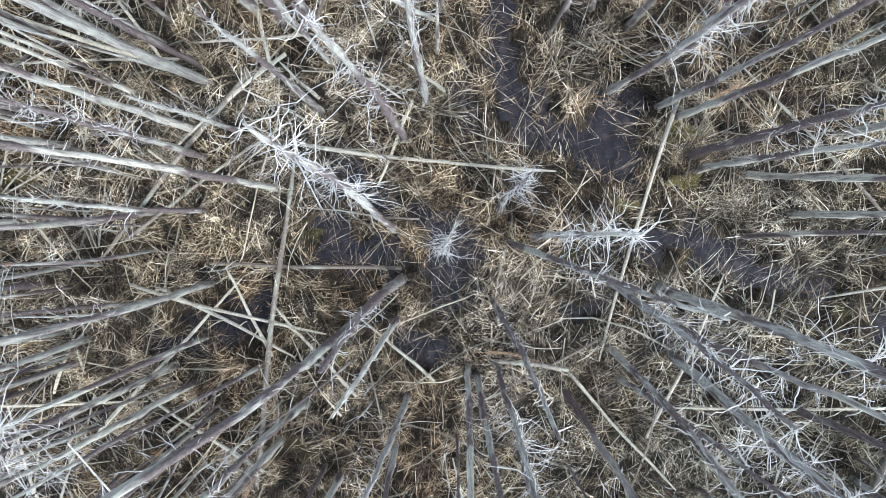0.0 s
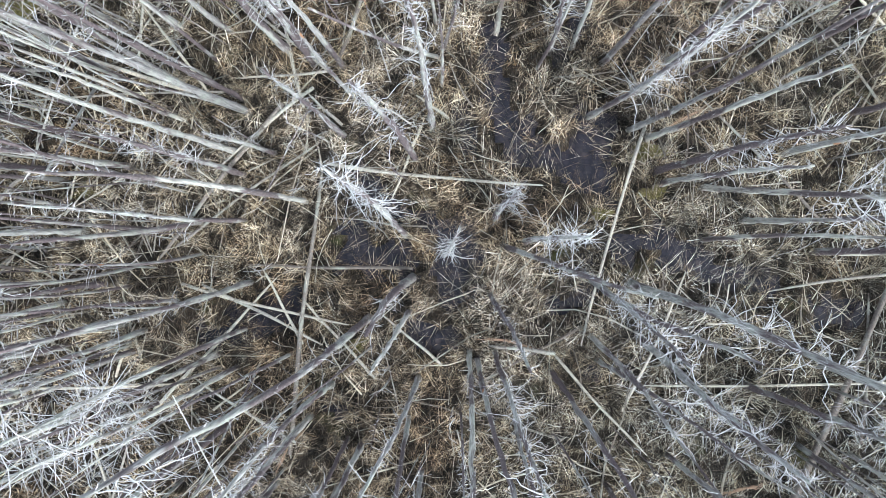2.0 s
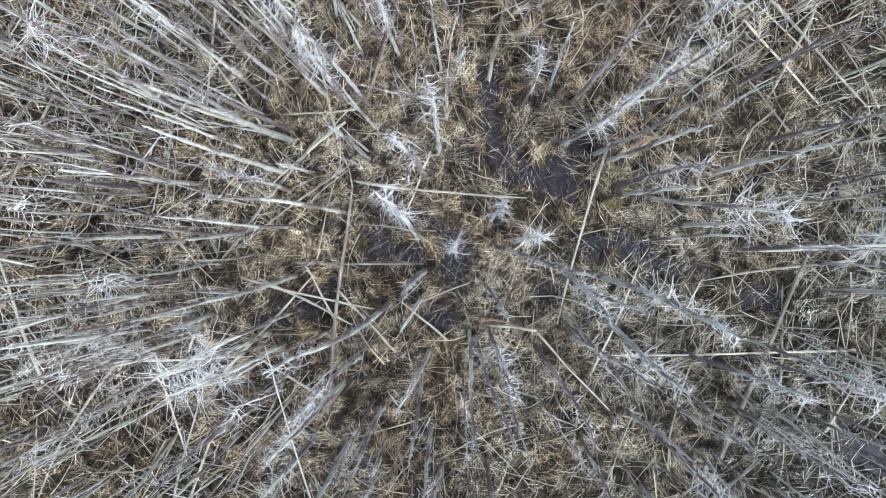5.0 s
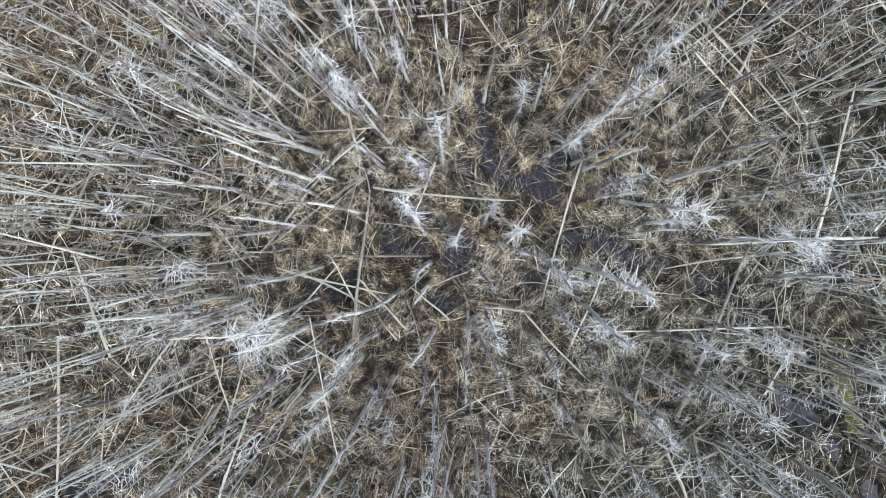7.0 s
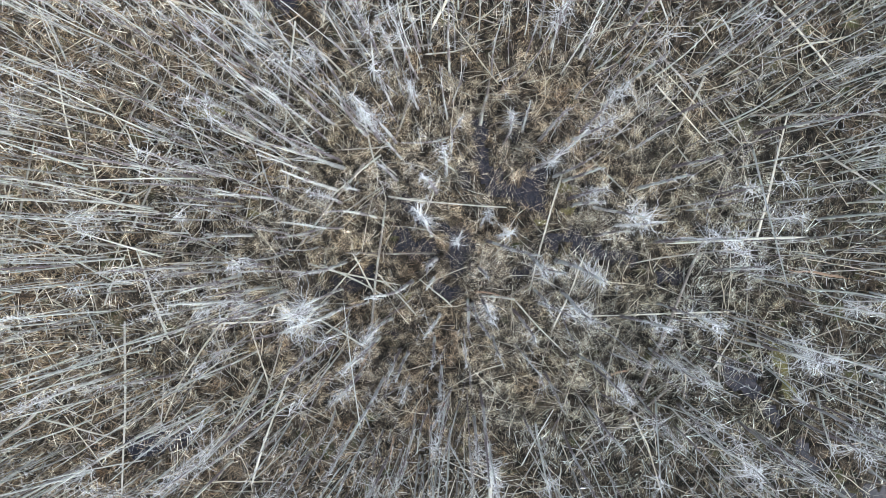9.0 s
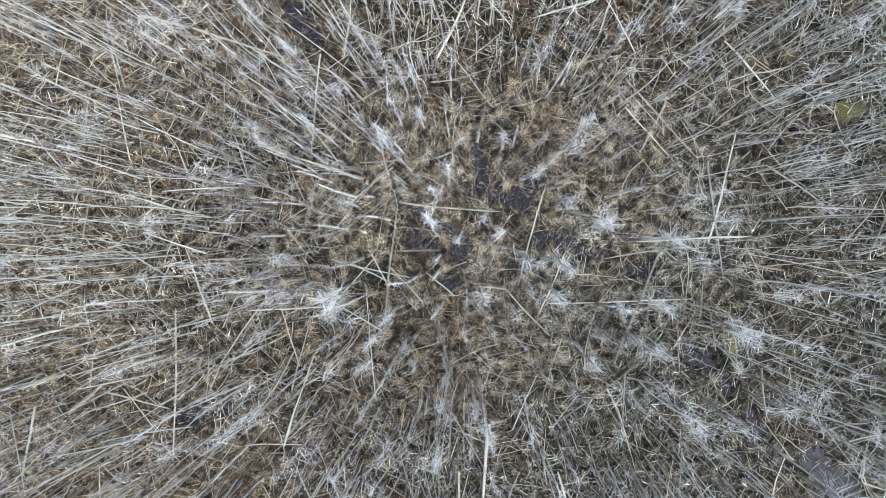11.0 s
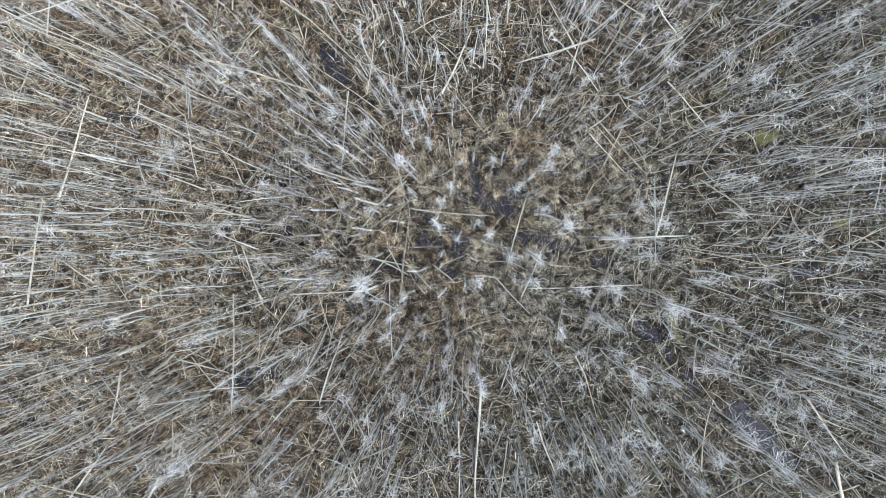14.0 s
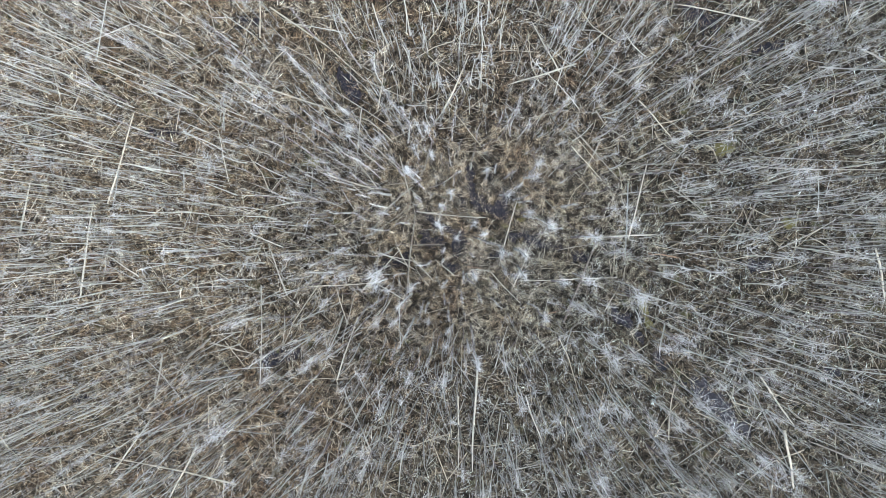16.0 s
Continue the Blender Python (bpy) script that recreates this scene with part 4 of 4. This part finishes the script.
def blades(name, places, length, width, flat, mat, label, bends, comb=0.75):
    """Dry blades: each a narrow bent strip, leaning or lying."""
    x, y = places
    n = len(x)
    z = np.maximum(ground_height(x, y), -0.06)
    az = r.uniform(0, 2 * np.pi, n) * comb + 1.6 * waves(x, y, 2.2, 17, 2)
    tilt = np.clip(r.normal(flat, 0.33, n), 0.05, 1.5)
    ln = length * r.uniform(0.35, 1.3, n)
    out = np.stack([np.cos(az), np.sin(az)], 1)
    side = np.stack([-np.sin(az), np.cos(az)], 1)
    roll = r.uniform(-0.9, 0.9, n)
    tw = r.uniform(-0.16, 0.16, n)
    wd = width * r.uniform(0.6, 1.4, n)
    steps = {1: ((0, 0, 0.75), (1.0, 0.2, 0.3)), 2: ((0, 0, 0.5), (0.55, 0, 0.42), (0.45, 0.45, 0.15)),
             3: ((0, 0, 0.5), (0.4, -0.25, 0.5), (0.35, 0.25, 0.42), (0.25, 0.75, 0.2))}[bends]
    v = np.zeros((n, bends + 1, 2, 3))
    reach, level, drift = np.zeros(n), z - 0.02, np.zeros(n)
    for i, (step, more, share) in enumerate(steps):
        ang = np.clip(tilt + more, 0, 1.75)
        reach = reach + step * ln * np.sin(ang)
        level = np.maximum(level + step * ln * np.cos(ang), z + 0.01 * i)
        drift = drift + step * ln * tw * (1 + more)
        half = wd * share
        for j, sgn in enumerate((-1, 1)):
            for c in range(2):
                v[:, i, j, c] = (x, y)[c] + out[:, c] * reach + side[:, c] * (drift + sgn * half * np.cos(roll))
            v[:, i, j, 2] = level + sgn * half * np.sin(roll)
    if bends == 1:       # a single pointed piece
        v3 = np.stack([v[:, 0, 0], v[:, 0, 1], v[:, 1].mean(axis=1)], 1)
        ob = mesh_object(name, v3.reshape(-1, 3), np.arange(3 * n).reshape(-1, 3), mat)
    else:
        strip_faces = np.array([[0, 1, 3, 2]]) + 2 * np.arange(bends)[:, None]
        f0 = (np.arange(n) * 2 * (bends + 1))[:, None, None] + strip_faces[None]
        ob = mesh_object(name, v.reshape(-1, 3), f0.reshape(-1, 4), mat)
    tagged(ob, label, "dry grass", kind="stuff")
    return v[:, -1].mean(axis=1)


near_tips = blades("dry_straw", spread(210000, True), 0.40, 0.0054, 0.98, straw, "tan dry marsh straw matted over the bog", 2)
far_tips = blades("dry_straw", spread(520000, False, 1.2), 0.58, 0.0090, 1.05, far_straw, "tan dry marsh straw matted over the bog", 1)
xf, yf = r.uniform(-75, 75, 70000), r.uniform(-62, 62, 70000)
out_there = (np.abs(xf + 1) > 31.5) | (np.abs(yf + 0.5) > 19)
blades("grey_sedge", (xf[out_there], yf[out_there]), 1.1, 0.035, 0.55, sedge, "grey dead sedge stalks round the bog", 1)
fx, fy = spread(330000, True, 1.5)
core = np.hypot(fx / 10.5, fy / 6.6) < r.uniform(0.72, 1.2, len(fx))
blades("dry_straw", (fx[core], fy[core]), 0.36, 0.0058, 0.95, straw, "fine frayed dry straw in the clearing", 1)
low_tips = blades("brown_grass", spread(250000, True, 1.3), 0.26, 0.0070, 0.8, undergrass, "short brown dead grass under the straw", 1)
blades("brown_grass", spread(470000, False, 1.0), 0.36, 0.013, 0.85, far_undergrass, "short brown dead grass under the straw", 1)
blades("grey_sedge", spread(18000, True), 0.75, 0.0055, 0.75, sedge, "grey dead sedge stalks among the straw", 2)
blades("grey_sedge", spread(105000, False, 1.1), 1.05, 0.014, 0.95, sedge, "grey dead sedge stalks among the straw", 1)
sx, sy = spread(150000, True, 1.1)
close = (np.hypot(sx / 10.0, sy / 6.4) < r.uniform(0.7, 1.15, len(sx))) & (wet(sx, sy) < -0.55)
blades("dry_straw", (sx[close], sy[close]), 0.70, 0.0054, 1.10, straw, "long thin dry straw arching over the clearing", 3)
lx, ly = r.normal(0.6, 6.0, 42000), r.normal(0.2, 3.6, 42000)          # single long stalks lie criss-cross on top
top = (wet(lx, ly) < -0.2) & (r.uniform(0, 1, 42000) < np.clip(0.42 + 0.9 * waves(lx, ly, 1.6, 33, 3), 0.05, 1))
blades("dry_straw", (lx[top], ly[top]), 0.95, 0.0046, 1.26, straw, "single long dry stalks lying criss-cross on the straw", 2, 1.0)
xw, yw = r.uniform(-6, 9, 60000), r.uniform(-5, 5, 60000)
near_water = (wet(xw, yw) > -0.25) & (r.uniform(0, 1, 60000) < 0.095)
blades("dry_straw", (xw[near_water], yw[near_water]), 0.80, 0.0040, 1.30, straw, "long dry straw fallen across the puddles", 3)
feet = np.array(taken)[np.hypot(*np.array(taken).T) < 15]          # taller straw grows up round the foot of each tree
fx, fy = (np.repeat(feet[:, i], 90) + r.normal(0, 0.13, 90 * len(feet)) for i in range(2))
blades("dry_straw", (fx, fy), 0.52, 0.0048, 0.5, straw, "tufts of dry straw round the feet of dead trees", 3)
tips = np.concatenate([near_tips[::16], low_tips[::30], far_tips[::44]])

# husks at the tips of some blades
pick = tips[wet(tips[:, 0], tips[:, 1]) < -0.05]
n = len(pick)
az = r.uniform(0, 6.28, n)
big = 1 + 0.7 * np.clip((np.hypot(pick[:, 0] / 1.6, pick[:, 1]) - 5) / 5, 0, 1)
ln = r.uniform(0.03, 0.07, n) * big
d = np.stack([np.cos(az), np.sin(az), r.uniform(-0.2, 0.5, n)], 1) * ln[:, None]
hp = np.stack([pick, pick + d * 0.5, pick + d], 1)
hv, hf = tubes(hp, 0.0085 * big[:, None] * np.array([[0.4, 1.0, 0.25]]), 3)
tagged(mesh_object("seed_husks", hv, hf, seed), "pale seed husks scattered over the straw", "dry grass", kind="stuff")

# split pieces of fresh wood and cushions of moss
def wood_chunk(x, y, length, radius, turn, tone):
    """A flat piece split off a stem, its ends torn into splinters."""
    n = 9
    t = np.linspace(0, 1, n)
    q = np.stack([length * (t - 0.5), 0.05 * length * np.sin(4 * t), 0.02 * np.sin(3 * t)], 1)
    rad = 0.55 * radius * (0.75 + 0.35 * r.uniform(-1, 1, n))
    rad[0], rad[-1] = 0.25 * radius, 0.12 * radius
    ends = np.repeat(q[[0, 1, -2, -1]], 2, axis=0) + r.normal(size=(8, 3)) * 0.3 * radius
    way = np.repeat(np.array([[-1.0, 0, 0.1], [-1.0, 0, 0], [1.0, 0, 0], [1.0, 0, 0.1]]), 2, axis=0) + r.normal(size=(8, 3)) * 0.12
    sp = twig_paths(ends, way, r.uniform(0.12, 0.35, 8) * length, np.zeros(8), r, 4, 0.3)
    v, fc = tubes(q[None], rad[None], 7, closed=True)
    v[:, 2] *= 0.5
    chunk = mesh_object("wood_chunk", v, fc, split_wood, smooth=False)
    for one in sp:
        v, fc = tubes(one[None], 0.16 * radius * np.linspace(1, 0.2, 4)[None], 4)
        v[:, 2] *= 0.5
        mesh_object("splinter", v, fc, split_wood, chunk, smooth=False)
    chunk.matrix_basis = pose(x, y, float(ground_height(np.array(x), np.array(y))) + 0.16, r.normal() * 5, r.normal() * 5, turn)
    tagged(chunk, tone + " split piece of broken wood lying on straw", "wood piece", "split wood pieces")


def moss_cushion(x, y, rx, ry, turn):
    rings, spokes = 6, 22
    v, fc = [(0, 0, 0.09)], []
    ph = r.uniform(0, 6.28, 3)
    for i in range(1, rings + 1):
        q = i / rings
        for k in range(spokes):
            a = 2 * math.pi * k / spokes
            out = q * (1 + 0.22 * math.sin(3 * a + ph[0]) + 0.12 * math.sin(7 * a + ph[1]))
            z = 0.09 * (1 - q ** 2) + 0.018 * math.sin(9 * q + 4 * a + ph[2]) - (0.06 if i == rings else 0)
            v.append((out * rx * math.cos(a), out * ry * math.sin(a), z))
    for k in range(spokes):
        k2 = (k + 1) % spokes
        fc.append((0, 1 + k, 1 + k2))
        for i in range(rings - 1):
            o = 1 + i * spokes
            fc.append((o + k, o + spokes + k, o + spokes + k2, o + k2))
    cushion = mesh_object("moss_cushion", v, fc, moss)
    cushion.matrix_basis = pose(x, y, max(float(ground_height(np.array(x), np.array(y))), -0.08) + 0.01, 0, 0, turn)
    tagged(cushion, "yellow-green damp moss cushion among dead grass", "moss", "moss cushions")


wood_chunk(5.05, -4.73, 0.55, 0.070, 20, "pale pinkish")
wood_chunk(0.70, -1.97, 1.00, 0.060, -10, "pale pinkish")
wood_chunk(-2.83, -7.28, 0.60, 0.070, 80, "orange")
wood_chunk(-8.23, 6.07, 1.10, 0.060, -25, "orange")
wood_chunk(-8.43, 6.30, 0.80, 0.060, -25, "orange")
wood_chunk(3.84, 2.19, 0.90, 0.050, 35, "orange brown")
wood_chunk(-3.62, -4.05, 0.70, 0.060, 60, "orange brown")
wood_chunk(11.68, -1.41, 1.30, 0.100, -5, "reddish")
wood_chunk(-7.56, -6.47, 0.50, 0.060, 30, "pale pinkish")
moss_cushion(10.56, -4.42, 0.55, 0.25, -55)
moss_cushion(10.87, -5.40, 0.50, 0.22, -60)
moss_cushion(10.45, -3.93, 0.35, 0.20, -40)
moss_cushion(2.45, 0.50, 0.22, 0.14, 0)
moss_cushion(3.44, 0.91, 0.30, 0.16, 10)
moss_cushion(3.32, 1.68, 0.40, 0.20, 0)
moss_cushion(15.29, 4.79, 0.60, 0.40, 0)
moss_cushion(19.09, 0.38, 0.50, 0.35, 0)
moss_cushion(-9.24, 4.57, 0.60, 0.20, 5)
moss_cushion(-8.95, 4.60, 0.50, 0.25, 20)
moss_cushion(-2.26, -2.01, 0.25, 0.15, 30)
moss_cushion(-7.68, 0.99, 0.30, 0.14, 0)

# tussocks of fine grey sedge
tussock_models = []
for i in range(6):
    n = 70
    az, out = r.uniform(0, 6.28, n), np.abs(r.normal(0, 0.10, n))
    base = np.stack([out * np.cos(az), out * np.sin(az), np.full(n, -0.03)], 1)
    spread_out = r.uniform(0.15, 1.0, n)
    way = np.stack([spread_out * np.cos(az), spread_out * np.sin(az), np.full(n, 1.0)], 1)
    way /= np.linalg.norm(way, axis=1, keepdims=True)
    q = twig_paths(base, way, r.uniform(0.30, 0.80, n), np.full(n, -0.55) * spread_out, r, 4)
    v, fc = tubes(q, np.full((n, 1), 0.0028) * np.linspace(1, 0.5, 4)[None], 3)
    tussock = mesh_object("sedge_tussock", v, fc, sedge)
    tagged(tussock, "fine grey tussock of dead sedge in the bog", "tussock", "sedge tussocks")
    tussock_models.append(tussock)
spots = [(-0.93, 2.13), (-0.36, 2.04), (0.04, -0.67), (2.01, -0.63), (-5.48, 2.68), (1.53, 2.69), (2.22, 3.20), (-2.71, -2.30), (0.61, -3.01), (1.31, 2.92), (1.48, -2.77), (-1.38, -3.04), (-3.42, 0.73), (3.59, 1.52), (5.38, -0.54), (-4.50, -2.08)]
while len(spots) < 110:
    x, y = r.normal(0.0, 9.0), r.normal(0.0, 5.5)
    if abs(x) < 26 and abs(y) < 15 and wet(np.array(x), np.array(y)) < -0.05:
        spots.append((x, y))
for i, (x, y) in enumerate(spots):
    m = pose(x, y, max(float(ground_height(np.array(x), np.array(y))), -0.05), 0, 0, r.uniform(0, 360))
    if i < 6:
        tussock_models[i].matrix_basis = m
    else:
        copy_thing(tussock_models[i % 6], m)

# fallen branches: a dozen built, laid about many times
r = np.random.default_rng(29)
branch_models = []
for i in range(12):
    length = r.uniform(0.9, 2.4)
    q = twig_paths(np.zeros((1, 3)), np.array([[1.0, 0.0, 0.0]]), np.array([length]), np.zeros(1), r, 7, 0.09)
    q[:, :, 2] *= 0.25
    q -= q.mean(axis=1, keepdims=True)
    v, fc = tubes(q, r.uniform(0.012, 0.027) * np.linspace(1, 0.45, 7)[None], 6, closed=True)
    branch = mesh_object("fallen_branch", v, fc, wood_log)
    tagged(branch, "pale broken dead branch lying across the straw", "fallen branch", "fallen branches")
    branch_models.append(branch)
placed = 0
while placed < 210:
    pile = r.random()         # two tangles, the rest scattered
    if pile < 0.35:
        x, y = r.normal(-9.0, 3.5), r.normal(0.5, 2.4)
    elif pile < 0.50:
        x, y = r.normal(1.0, 3.0), r.normal(8.3, 1.6)
    else:
        x, y = r.normal(-1.0, 9.0), r.normal(0.0, 5.5)
    if math.hypot(x / 1.5, y) < 3.6 or abs(x) > 24 or abs(y) > 14 or r.random() > 0.62 - 0.025 * x or wet(np.array(x), np.array(y)) > -0.3:
        continue
    z = max(float(ground_height(np.array(x), np.array(y))), -0.04) + r.uniform(0.05, 0.16)
    m = pose(x, y, z, r.uniform(0, 360), r.normal() * 4, r.uniform(0, 360))
    if placed < 12:
        branch_models[placed].matrix_basis = m
    else:
        copy_thing(branch_models[placed % 12], m)
    placed += 1

# sticks
n1, n2 = 1200, 5200
sx = np.concatenate([r.uniform(-10.5, 10.0, n1), r.uniform(-33, 31, n2)])
sy = np.concatenate([r.uniform(-6.2, 6.0, n1), r.uniform(-20, 19, n2)])
dry = wet(sx, sy) < -0.35
sx, sy = sx[dry], sy[dry]
n = len(sx)
az = r.uniform(0, 6.28, n)
far = np.clip((np.hypot(sx / 1.6, sy) - 4) / 6, 0, 1)
ln = 0.25 + r.gamma(1.5, 0.40, n) * (1 + 0.9 * far)
way = np.stack([np.cos(az), np.sin(az), r.normal(0.0, 0.10, n)], 1)
base = np.stack([sx, sy, np.maximum(ground_height(sx, sy), -0.05) + r.uniform(0.05, 0.22, n)], 1) - way * ln[:, None] / 2
p = twig_paths(base, way, ln, np.zeros(n), r, 4)
p[:, :, 2] = np.maximum(p[:, :, 2], np.maximum(ground_height(p[:, :, 0], p[:, :, 1]), -0.06) + 0.01)
thick = (0.005 + 0.014 * r.uniform(0, 1, n) ** 2) * (0.7 + 0.3 * ln) * (1 + 0.3 * far)
stick_rad = thick[:, None] * np.linspace(1, 0.5, 4)[None]
order = np.argsort(np.hypot(sx / 1.5, sy))
for i in order[:260]:          # those of the clearing one by one
    v, fc = tubes((p[i] - p[i, 0])[None], stick_rad[i][None], 5, closed=True)
    stick = mesh_object("dead_stick", v, fc, wood_log)
    stick.location = p[i, 0]
    tagged(stick, "long pale dead stick lying on dry straw" if ln[i] > 0.9 else "short pale dead stick lying on dry straw", "stick", "dead sticks")
sv, sf = tubes(p[order[260:]], stick_rad[order[260:]], 4)
tagged(mesh_object("dead_sticks", sv, sf, wood_stick), "dead sticks and broken branches strewn over the straw", "sticks", kind="stuff")
